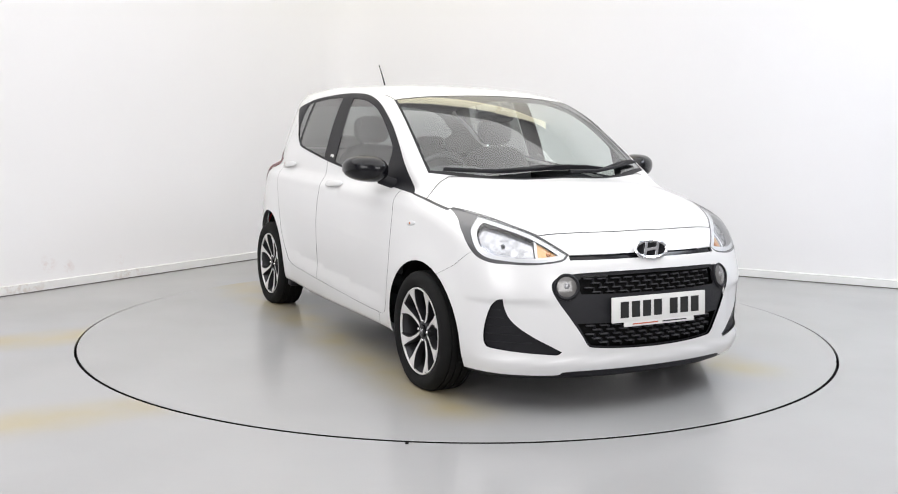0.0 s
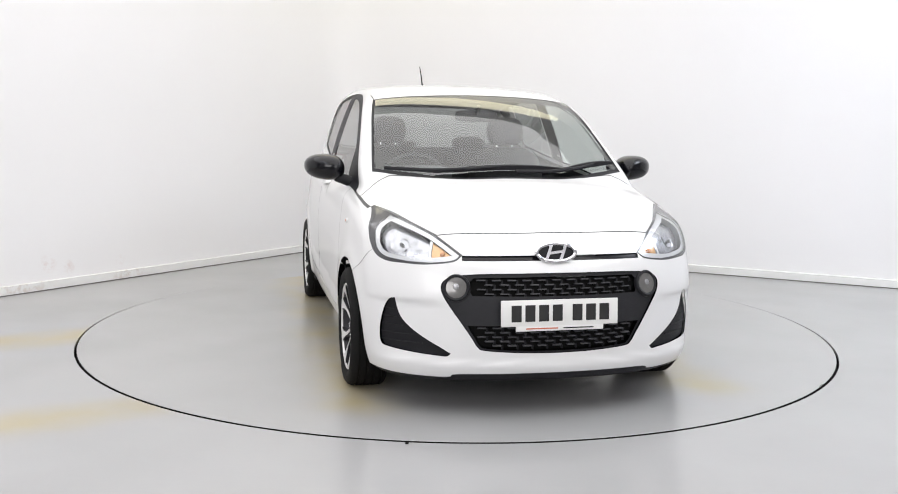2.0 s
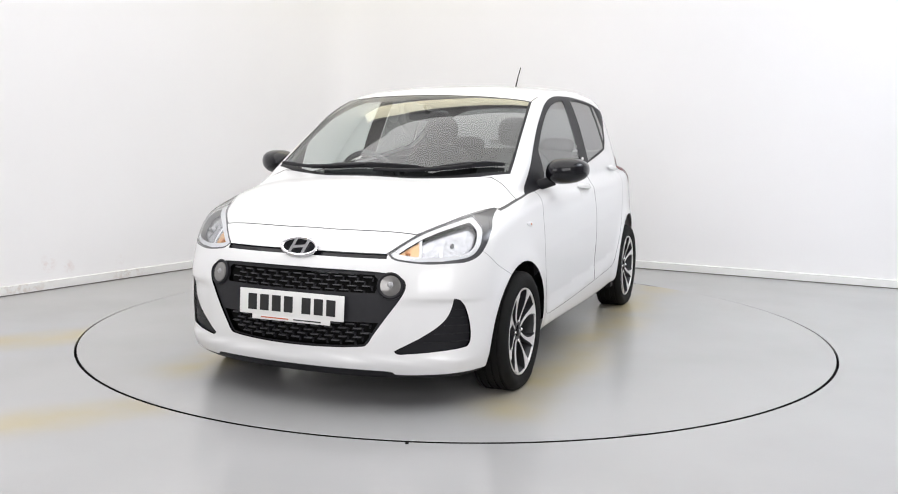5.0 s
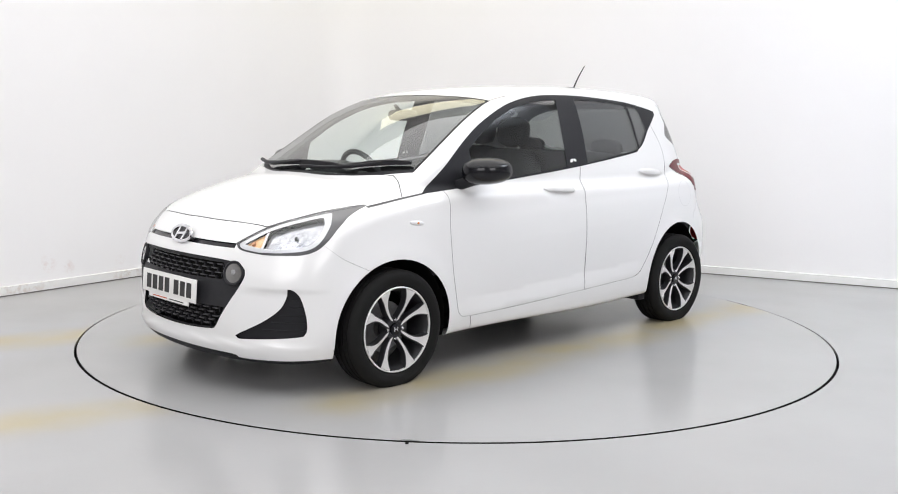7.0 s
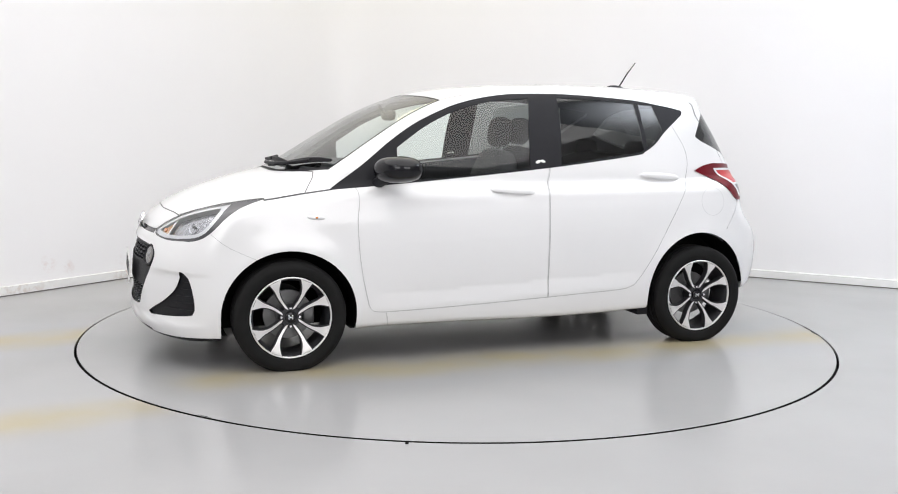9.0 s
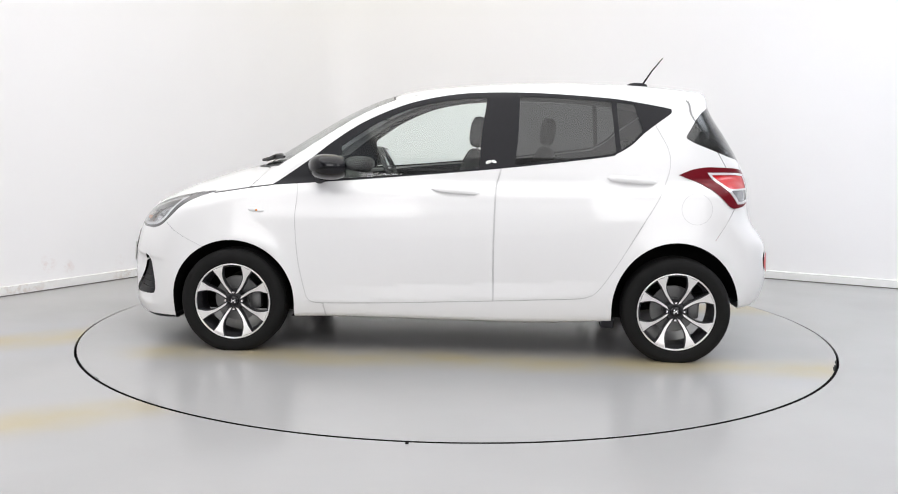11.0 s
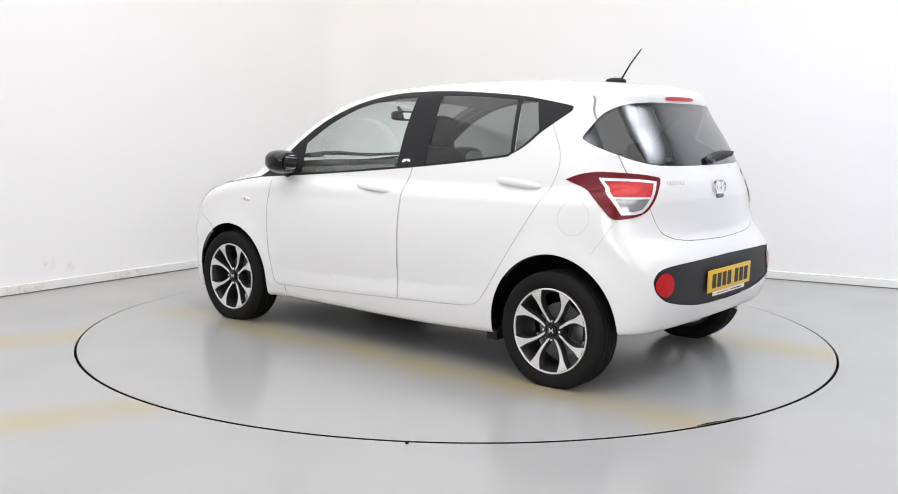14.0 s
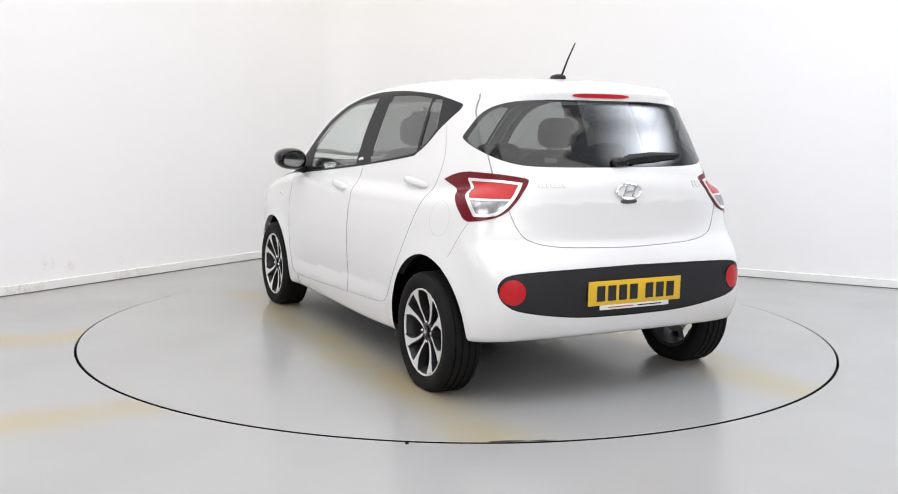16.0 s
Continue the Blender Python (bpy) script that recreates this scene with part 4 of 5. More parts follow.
skin_part(["grille_mesh"], "mesh_backing", DARK, grille, "black recess behind the slats", push=-0.035)
bumper_panel = skin_part(["rear_panel"], "bumper_panel", GREYTRIM, rear_bumper, "dark grey plastic panel", push=-0.006)
doors, heads = {}, {}
for hand in ("left", "right"):
    door = skin_part(["front_door"], "door", PAINT, car, "white front door", hand)
    skin_part(["front_trim"], "window_frame", BLACK, door, "black window surround", hand, 0.001)
    skin_part(["front_pane"], "window_pane", GLASS, door, "clear side window", hand, -0.002)
    door2 = skin_part(["rear_door"], "door", PAINT, car, "white rear door", hand)
    skin_part(["rear_trim"], "window_frame", BLACK, door2, "black window surround", hand, 0.001)
    skin_part(["rear_pane"], "window_pane", PRIVACY, door2, "dark tinted side window", hand, -0.002)
    skin_part(["quarter_pane"], "quarter_pane", PRIVACY, door2, "small dark tinted quarter window", hand, -0.002)
    doors[hand] = (door, door2)
    skin_part(["vent"], "air_vent", BLACK, front_bumper, "black plastic corner vent", hand, -0.012)
    head = skin_part(["lamp_rim"], "headlight", SMOKE, car, "black edged headlight", hand, -0.001)
    skin_part(["lamp_lens", "lamp_core", "lamp_amber", "lamp_strip"], "lens", LENS, head, "clear lens", hand, 0.001)
    skin_part(["lamp_band"], "lamp_band", SMOKE, head, "smoked band inside the dark edge", hand, -0.002)
    heads[hand] = head
    skin_part(["lamp_lens"], "bezel", SILVER, head, "bright lamp surround", hand, -0.006)
    skin_part(["lamp_core"], "reflector", BOWL, head, "bright reflector bowl", hand, -0.030)
    skin_part(["lamp_strip"], "lamp_divider", SILVER, head, "bright divider", hand, -0.010)
    skin_part(["lamp_amber"], "indicator", AMBER, head, "indicator backing, painted amber for the bulb's reflection", hand, -0.018)
    tl = skin_part(["tail_rim"], "tail_light", DARKRED, car, "dark red wraparound tail light", hand, 0.004)
    skin_part(["tail_ring"], "lamp_ring", SILVER, tl, "pale light ring", hand, 0.006)
    skin_part(["tail_red"], "stop_lens", REDLENS, tl, "bright red lens", hand, 0.004)
    skin_part(["tail_clear"], "clear_lens", CLEARLENS, tl, "clear lower lens", hand, 0.004)
    skin_part(["reflector"], "reflector", REDLENS, rear_bumper, "round red reflector", hand, 0.002)
cabin = (C[:, 0] > -1.62) & (C[:, 0] < 0.95) & (C[:, 2] > 0.50)
LINED = ["roof_panel", "body", "tailgate", "front_door", "rear_door", "gap_door_f", "gap_door_r", "gap_gate"]
skin_part(LINED, "headlining", LINING, car, "pale grey roof lining and pillars", push=-0.030, only=cabin & (C[:, 2] > 1.03))
skin_part(LINED, "door_lining", DASH, car, "dark inner door panels", push=-0.035, only=cabin & (C[:, 2] <= 1.03))

# ---------------------------------------------------------------- wheels
def wheel_meshes():
    """The meshes of one wheel, axle along y, outer face towards +y."""
    R = TYRE_R
    tread = []
    for k, g in enumerate((0.052, 0.018, -0.018, -0.052)):
        tread += [(R, g + 0.0045), (R - 0.007, g + 0.0035), (R - 0.007, g - 0.0035), (R, g - 0.0045)]
    tyre = lathe([(0.204, 0.070), (0.212, 0.082), (0.222, 0.086), (0.245, 0.092), (0.262, 0.090), (R - 0.010, 0.080), (R - 0.002, 0.068)] + tread
                 + [(R - 0.002, -0.068), (R - 0.010, -0.080), (0.25, -0.092), (0.204, -0.08)], 72)
    # the tyre stands flat on the ground and bulges a little there
    for v in tyre.verts:
        if v.co.z < -WHEEL_Z + 0.0005:
            v.co.z = -WHEEL_Z + 0.0005
        elif v.co.z < -0.215:
            v.co.y *= 1.03
    rim = lathe([(0.207, 0.074), (0.207, 0.081), (0.204, 0.083), (0.200, 0.081), (0.1985, 0.074)], 72)
    barrel = lathe([(0.199, 0.074), (0.1945, 0.066), (0.186, 0.05), (0.182, 0.0), (0.186, -0.078), (0.205, -0.080)], 56)
    disc = lathe([(0.0, -0.012), (0.062, -0.012), (0.064, -0.026), (0.125, -0.026), (0.125, -0.045), (0.0, -0.045)], 48)
    hubdisc = lathe([(0.0, 0.052), (0.030, 0.052), (0.034, 0.057), (0.050, 0.055), (0.056, 0.045), (0.058, 0.0), (0.0, 0.0)], 40)
    cap = lathe([(0.0, 0.066), (0.020, 0.0655), (0.027, 0.062), (0.0275, 0.052)], 32)
    bolt = lathe([(0.0, 0.064), (0.0055, 0.064), (0.0075, 0.061), (0.0075, 0.050)], 12)

    def spoke(rows2, thick0, thick1):
        """rows2: the two edges of the arm, each (along, across), and its offset."""
        bm = bmesh.new()
        rows = []
        for (ai, wi), (ao, wo), o in rows2:
            rows.append([bm.verts.new((a, o + dy, w)) for a, w, dy in ((ao, wo, thick1), (ao, wo, thick0), (ai, wi, thick0), (ai, wi, thick1))])
        for a, b in zip(rows, rows[1:]):
            for i in range(4):
                bm.faces.new((a[i], a[(i + 1) % 4], b[(i + 1) % 4], b[i]))
        bm.faces.new(rows[0])
        bm.faces.new(rows[-1][::-1])
        bmesh.ops.recalc_face_normals(bm, faces=bm.faces[:])
        return bm

    # each arm leaves the hub beside its twin, bows away from it and flares into a paw at the rim
    RF = 0.2005
    near = run([(0.19, 0.055), (0.28, 0.105), (0.40, 0.185), (0.55, 0.258), (0.70, 0.288), (0.83, 0.276), (0.965, 0.245)], 3) * RF
    far_edge = np.vstack([run([(0.22, 0.125), (0.30, 0.185), (0.42, 0.268), (0.55, 0.340), (0.67, 0.400)], 3), run([(0.67, 0.400), (0.755, 0.465), (0.845, 0.530)], 3)[1:]]) * RF
    rise = [0.055 + 0.024 * min(1, max(0, (p[0] - 0.056) / 0.125)) for p in near]
    face_rows = [(tuple(p), tuple(q), o) for p, q, o in zip(near, far_edge, rise)]
    body_rows = [((0.030, 0.004), (0.034, 0.030), 0.052)] + [((p[0] + 0.001, max(0.004, p[1] - 0.005)), (q[0], q[1] + 0.006), o) for p, q, o in zip(near, far_edge, rise)]
    return dict(tyre=tyre, rim=rim, barrel=barrel, brake_disc=disc, hub=hubdisc, cap=cap, bolt=bolt,
                spoke=spoke(body_rows, 0.0, -0.034), spoke_face=spoke(face_rows, 0.0022, -0.004))


def build_wheel():
    hub = new("wheel")
    hub.parent = car
    ms = wheel_meshes()
    part("tyre", ms["tyre"], RUBBER, hub, "black rubber tyre with tread grooves")
    part("rim", ms["rim"], ALLOY, hub, "machined alloy rim edge")
    part("barrel", ms["barrel"], ALLOYDARK, hub, "dark inner rim")
    part("brake_disc", ms["brake_disc"], STEEL, hub, "grey steel brake disc")
    part("hub", ms["hub"], ALLOYDARK, hub)
    part("hub_cap", ms["cap"], GLOSS, hub, "black hub cap")
    bm = box_bm(-0.012, -0.006, 0.0655, 0.0672, -0.011, 0.011, 0.001)
    box_bm(0.006, 0.012, 0.0655, 0.0672, -0.011, 0.011, 0.001, 2, bm)
    box_bm(-0.008, 0.008, 0.0655, 0.0672, -0.003, 0.003, 0.001, 2, bm)
    part("badge", bm, CHROME, hub, "small chrome badge")
    for k in range(4):
        b2 = ms["bolt"].copy()
        bmesh.ops.transform(b2, matrix=Matrix.Rotation(radians(90 * k), 4, "Y") @ Matrix.Translation((0.046, 0, 0)), verts=b2.verts[:])
        part("wheel_bolt", b2, CHROME, hub, "steel wheel bolt")
    ms["bolt"].free()
    base = {}
    for name, mat in (("spoke", ALLOYDARK), ("spoke_face", ALLOY)):
        me = bpy.data.meshes.new(name)
        ms[name].to_mesh(me)
        ms[name].free()
        me.materials.append(mat)
        base[name] = me
    for k in range(8):
        sp = new("spoke", base["spoke"])
        sp.parent = hub
        sp.rotation_euler = (0, radians(90 * (k // 2)), 0)
        sp.scale = (1, 1, 1 if k % 2 else -1)
        tagged(sp, "dark alloy spoke")
        face = new("spoke_face", base["spoke_face"])
        face.parent = sp
        tagged(face, "bright machined spoke face")
    # brake caliper
    part("brake_caliper", box_bm(-0.135, -0.075, -0.06, -0.005, -0.05, 0.05, 0.012), STEEL, hub, "grey brake caliper")
    return hub


wheel = build_wheel()
wheel.location = (AXLE, 0.735, WHEEL_Z)
for sx, sy in ((-1, 1), (1, -1), (-1, -1)):
    copy_thing(wheel, pose(sx * AXLE, sy * 0.735, WHEEL_Z, 0, 0, 0 if sy > 0 else 180))


def half_well(low):
    bm = bmesh.new()
    rows = []
    for k in range(25):
        a = radians(-28 + 236 * k / 24)
        rows.append([bm.verts.new((0.352 * math.cos(a), o, max(0.345 * math.sin(a), low))) for o in (0.0, -0.10, -0.24)] + [bm.verts.new((0.12 * math.cos(a), -0.24, max(0.12 * math.sin(a), low)))])
    for a, b in zip(rows, rows[1:]):
        for i in range(3):
            bm.faces.new((a[i], a[i + 1], b[i + 1], b[i]))
    return bm


for sx in (1, -1):
    for sy in (1, -1):
        bm = half_well(-0.09 if sx > 0 else 0.03)
        bmesh.ops.transform(bm, matrix=Matrix.Translation((sx * AXLE, (0.765 if sx > 0 else 0.735) * sy, HUB_Z + (0.0 if sx > 0 else 0.015))) @ (Matrix.Identity(4) if sy > 0 else Matrix.Rotation(math.pi, 4, "Z")), verts=bm.verts[:])
        part("wheel_well", bm, DARK, car, "black wheel arch liner")
part("boot_floor", box_bm(-1.60, -1.0, -0.50, 0.50, 0.34, 0.44, 0.02), DARK, car, "dark underbody")
part("side_pan", box_bm(-0.82, 0.82, -0.68, 0.68, 0.19, 0.28, 0.02), DARK, car, "dark underbody")
part("floor_pan", box_bm(-1.05, 1.68, -0.52, 0.52, 0.172, 0.33, 0.03), DARK, car, "dark underbody")
part("rear_axle", tube([(-AXLE, -0.62, HUB_Z), (-AXLE, 0.62, HUB_Z)], 0.035, 12), DARK, car)
part("silencer", tube([(-1.48, -0.42, 0.325), (-1.48, 0.02, 0.325)], 0.055, 16), STEEL, car, "grey steel exhaust silencer")
part("exhaust_pipe", tube([(-1.48, -0.40, 0.32), (-1.56, -0.42, 0.30), (-1.62, -0.42, 0.275)], 0.022, 12), CHROME, car, "bright steel exhaust pipe")
for sy in (1, -1):
    part("mud_flap", box_bm(-0.868, -0.800, sy * 0.70 - 0.09, sy * 0.70 + 0.09, 0.172, 0.225, 0.008), BLACK, car, "small black deflector before the wheel")
    part("sill_guard", box_bm(-0.80, 0.80, sy * 0.66 - 0.07, sy * 0.66 + 0.07, 0.205, 0.26, 0.015), DARK, car)


# ---------------------------------------------------------------- trim on the body
def frame_at(p, n, up=(0, 0, 1)):
    """A pose at p whose z points along n and whose y keeps close to up."""
    n = Vector(n).normalized()
    x = Vector(up).cross(n).normalized()
    y = n.cross(x)
    m = Matrix((x, y, n)).transposed().to_4x4()
    m.translation = Vector(p)
    return m


def on_skin(kind_of, a, b):
    """The pose on the skin: side at (x, z), nose or tail at (y, z), top at (x, y)."""
    o, w = {"side": ((a, 0.0, b), (0, 1, 0)), "nose": ((1.0, a, b), (1, 0, 0)), "tail": ((-1.0, a, b), (-1, 0, 0)), "top": ((a, b, 0.8), (0, 0, 1))}[kind_of]
    p = cast(np.array([o], float), np.array([w], float))
    return frame_at(p[0], body_normal(p)[0], (1, 0, 0) if kind_of == "top" else (0, 0, 1))


def flip_y(bm):
    bmesh.ops.transform(bm, matrix=Matrix.Diagonal((1, -1, 1, 1)), verts=bm.verts[:])
    bmesh.ops.reverse_faces(bm, faces=bm.faces[:])
    return bm


def moved(bm, m):
    bmesh.ops.transform(bm, matrix=m, verts=bm.verts[:])
    return bm


def pad(rx, ry, rz, n=3.0, seg=28, rings=14):
    """A soft cushion-like solid."""
    bm = bmesh.new()
    bmesh.ops.create_uvsphere(bm, u_segments=seg, v_segments=rings, radius=1)
    for v in bm.verts:
        c = v.co
        k = (abs(c.x)**n + abs(c.y)**n + abs(c.z)**n)**(-1 / n)
        v.co = Vector((c.x * k * rx, c.y * k * ry, c.z * k * rz))
    return bm


def ring_plate(rx, ry, inner, h, n=48):
    """A raised oval ring."""
    bm = bmesh.new()
    prof = [(1.0, 0.0), (1.0, h * 0.7), (0.5 * (1 + inner), h), (inner, h * 0.7), (inner, 0.0)]
    rows = [[bm.verts.new((rx * s * math.cos(2 * math.pi * k / n), ry * s * math.sin(2 * math.pi * k / n) if s > 0.99 else (ry - rx * (1 - s)) * math.sin(2 * math.pi * k / n), z)) for s, z in prof] for k in range(n)]
    for k in range(n):
        a, b = rows[k], rows[(k + 1) % n]
        for i in range(len(prof) - 1):
            bm.faces.new((a[i], a[i + 1], b[i + 1], b[i]))
    bmesh.ops.recalc_face_normals(bm, faces=bm.faces[:])
    return bm


def oval(rx, ry, z, n=40):
    bm = bmesh.new()
    bm.faces.new([bm.verts.new((rx * math.cos(2 * math.pi * k / n), ry * math.sin(2 * math.pi * k / n), z)) for k in range(n)])
    return bm


def slanted_bars(w, h, t, z):
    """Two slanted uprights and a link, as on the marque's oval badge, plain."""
    bm = bmesh.new()
    box_bm(-w - t, -w + t, -h, h, 0, z, 0.001, 1, bm)
    box_bm(w - t, w + t, -h, h, 0, z, 0.001, 1, bm)
    box_bm(-w, w, -t * 0.8, t * 0.8, 0, z * 0.98, 0.001, 1, bm)
    for v in bm.verts:
        v.co.x += v.co.y * 0.45
        v.co.y += v.co.x * 0.12
    return bm


def badge(where, a, b, rx, ry, backing, parent, lift=0.004):
    m = on_skin(where, a, b)
    n = m.col[2].xyz.normalized()
    m = frame_at(m.translation, (n.x, n.y, n.z * 0.45)) @ Matrix.Translation((0, 0, lift))
    plate = part("badge", moved(ring_plate(rx, ry, 0.84, 0.010), m), CHROME, parent, "oval chrome badge")
    part("badge_field", moved(oval(rx * 0.93, ry * 0.9, 0.002), m), backing, plate)
    part("badge_bars", moved(slanted_bars(rx * 0.36, ry * 0.72, rx * 0.085, 0.009), m), CHROME, plate, "slanted chrome bars")


badge("nose", 0.0, 0.700, 0.094, 0.047, GLOSS, front_bumper, 0.016)
badge("tail", 0.0, 0.950, 0.072, 0.040, PAINT, tailgate)
m = on_skin("tail", 0.0, 0.906)
part("gate_button", moved(pad(0.046, 0.011, 0.006), m), SMOKE, tailgate, "grey tailgate release below the badge")
# chrome lettering on the tailgate, as plain bars
for y0, y1, z0, z1, cols in ((0.450, 0.318, 0.972, 0.992, 7), (-0.415, -0.49, 0.958, 0.992, 3)):
    for k in range(cols):
        yy = y0 + (y1 - y0) * (k + 0.5) / cols
        wd = abs(y1 - y0) / cols * 0.33
        m = on_skin("tail", yy, (z0 + z1) / 2)
        part("badge_bar", moved(box_bm(-wd, wd, -(z1 - z0) / 2, (z1 - z0) / 2, -0.001, 0.004, 0.001, 1), m), SILVER, tailgate, "small chrome bar")


def number_plate(name, where, z, mat, parent, lift, tab):
    """A plate with plain bars in place of its characters."""
    m = on_skin(where, 0.0, z)
    m = frame_at(m.translation, m.col[2].xyz.normalized()) @ Matrix.Translation((0, 0, lift))
    plate = part(name, moved(box_bm(-0.26, 0.26, -0.0555, 0.0555, -0.004, 0.003, 0.0025), m), mat, parent, "flat number plate with dark bars")
    for k in range(7):
        x0 = -0.213 + k * 0.0605 + (0.026 if k > 3 else -0.002)
        part("plate_bar", moved(box_bm(x0, x0 + 0.044, -0.036, 0.034, 0.003, 0.0042, 0.0), m), INK, plate)
    strip = part("plate_strip", moved(box_bm(-0.195, 0.195, -0.077, -0.0535, -0.003, 0.002, 0.002), m), mat if tab is None else tab, plate, "pale strip below the plate")
    part("strip_bar", moved(box_bm(-0.15, -0.01, -0.0685, -0.0635, 0.002, 0.003), m), REDINK, plate)
    part("strip_bar", moved(box_bm(0.015, 0.15, -0.0685, -0.0635, 0.002, 0.003), m), INK, plate)
    return plate


number_plate("number_plate", "nose", 0.461, WHITEPLATE, front_bumper, 0.012, None)
number_plate("number_plate", "tail", 0.503, YELLOWPLATE, rear_bumper, 0.004, WHITEPLATE)

# grille slats, staggered rows in the two open bands
slat_mesh = bpy.data.meshes.new("slat")
bm = box_bm(-0.019, 0.019, -0.0026, 0.0026, -0.012, 0.004, 0.001, 1)
bm.to_mesh(slat_mesh)
bm.free()
slat_mesh.materials.append(SLAT)
rib_mesh = bpy.data.meshes.new("rib")
bm = box_bm(-0.004, 0.004, -0.009, 0.009, -0.012, 0.0, 0.001, 1)
bm.to_mesh(rib_mesh)
bm.free()
rib_mesh.materials.append(BLACK)
for z_top, rows_n, reach in ((0.598, 4, 0.345), (0.391, 5, 0.345)):
    for r in range(rows_n):
        z = z_top - r * 0.0195
        limit = reach if z > 0.5 else min(reach, 0.30 + (z - 0.30) * 0.65)
        for k in range(-6, 7):
            y = k * 0.066 + (0.033 if r % 2 else 0.0)
            if abs(y) > limit:
                continue
            mm = on_skin("nose", y, z) @ Matrix.Translation((0, 0, -0.020))
            ob = new("slat", slat_mesh)
            ob.parent, ob.matrix_local = grille, mm
            ob = new("rib", rib_mesh)
            ob.parent, ob.matrix_local = grille, mm @ Matrix.Translation((0.024, -0.008, -0.001))

for sy in (1, -1):
    m = on_skin("nose", 0.433, 0.563) @ Matrix.Translation((0, 0, -0.010))

    def side_of(bm):
        return flip_y(bm) if sy < 0 else bm

    fog = part("fog_lamp", side_of(moved(lathe([(0.060, -0.010), (0.059, 0.006), (0.052, 0.011), (0.044, 0.007)], 36, "z"), m)), BLACK, front_bumper, "round fog lamp in a black ring")
    part("lens", side_of(moved(lathe([(0.0, 0.010), (0.025, 0.009), (0.044, 0.006)], 36, "z"), m)), FOGLENS, fog, "pale clear lens")
    part("bulb", side_of(moved(pad(0.013, 0.013, 0.004, 2), m @ Matrix.Translation((0, 0.004, 0.0095)))), CLEARLENS, fog)
    # bulb bowl in the headlight
    hm = on_skin("nose", 0.640, 0.735) @ Matrix.Translation((0, 0, -0.026))
    part("lamp_bowl", side_of(moved(lathe([(0.036, -0.004), (0.030, -0.005), (0.020, -0.010), (0.010, -0.014), (0.0, -0.014)], 28, "z"), hm)), BOWL, heads["left" if sy > 0 else "right"], "round headlight bowl")
    part("bulb", side_of(moved(pad(0.009, 0.009, 0.014, 2), hm)), STEEL, heads["left" if sy > 0 else "right"])
    am = on_skin("nose", 0.478, 0.700) @ Matrix.Translation((0, 0, -0.014))
    part("indicator_bulb", side_of(moved(pad(0.011, 0.011, 0.010, 2), am)), BULB, heads["left" if sy > 0 else "right"], "orange indicator bulb")
    # fins in the corner vent
    for z, y0, y1 in ((0.455, 0.672, 0.704), (0.42, 0.660, 0.712), (0.385, 0.635, 0.716), (0.35, 0.60, 0.718), (0.315, 0.56, 0.716)):
        ends = [on_skin("nose", y, z).translation + Vector((-0.011, 0, 0)) for y in (y0, (y0 + y1) / 2, y1)]
        part("vent_fin", side_of(tube(ends, 0.0026, 6)), BLACK, front_bumper, "thin black vent fin")

    door, door2 = doors["left" if sy > 0 else "right"]
    # handles
    for dr, x, z, tilt in ((door, -0.012, 0.888, 0.03), (door2, -0.942, 0.960, 0.035)):
        hmat = on_skin("side", x, z)
        bm = bmesh.new()
        rows = []
        for k in range(17):
            u = -1 + 2 * k / 16
            h = 0.0165 * (1 - abs(u)**3)**0.5 + 0.002
            d = 0.021 * (1 - u**4) + 0.001
            xx = u * 0.132
            rows.append([bm.verts.new((xx, 0.010 * u * -1 + h * math.sin(q), max(-0.004, d * (0.55 + 0.45 * math.cos(q))))) for q in [2 * math.pi * j / 10 for j in range(10)]])
        for a, b in zip(rows, rows[1:]):
            for j in range(10):
                bm.faces.new((a[j], a[(j + 1) % 10], b[(j + 1) % 10], b[j]))
        bm.faces.new(rows[0])
        bm.faces.new(rows[-1])
        bmesh.ops.recalc_face_normals(bm, faces=bm.faces[:])
        part("door_handle", side_of(moved(bm, hmat @ Matrix.Translation((0, 0.002, 0.006)))), PAINT, dr, "white pull handle")
    # mirror
    bm = pad(0.122, 0.102, 0.070, 2.5, 32, 20)
    for v in bm.verts:
        k = (v.co.y + 0.098) / 0.196
        v.co.x *= 1.0 - 0.22 * k
        v.co.z *= 1.0 - 0.16 * k * k
        v.co.z += 0.010 * k
        if v.co.x < -0.075:
            v.co.x = -0.075 + (v.co.x + 0.075) * 0.12
        v.co.x -= 0.055 * k
    housing = part("door_mirror", side_of(moved(bm, Matrix.Translation((0.676, 0.868, 1.008)))), GLOSS, door, "glossy black door mirror")
    bm = bmesh.new()
    ring_v = []
    for j in range(32):
        yy, zz = 0.074 * math.cos(2 * math.pi * j / 32), 0.046 * math.sin(2 * math.pi * j / 32)
        ring_v.append(bm.verts.new((0.676 - 0.0825 - 0.055 * (yy + 0.098) / 0.196, 0.868 + yy, 1.010 + zz)))
    bm.faces.new(ring_v)
    part("mirror_glass", side_of(bm), MIRROR, housing, "mirror glass")
    part("mirror_arm", side_of(tube([(0.735, 0.675, 0.930), (0.725, 0.74, 0.940), (0.70, 0.81, 0.965)], 0.030, 12, 0.9)), BLACK, housing, "black mirror arm")
    # side repeater
    rm = on_skin("side", 1.062, 0.772)
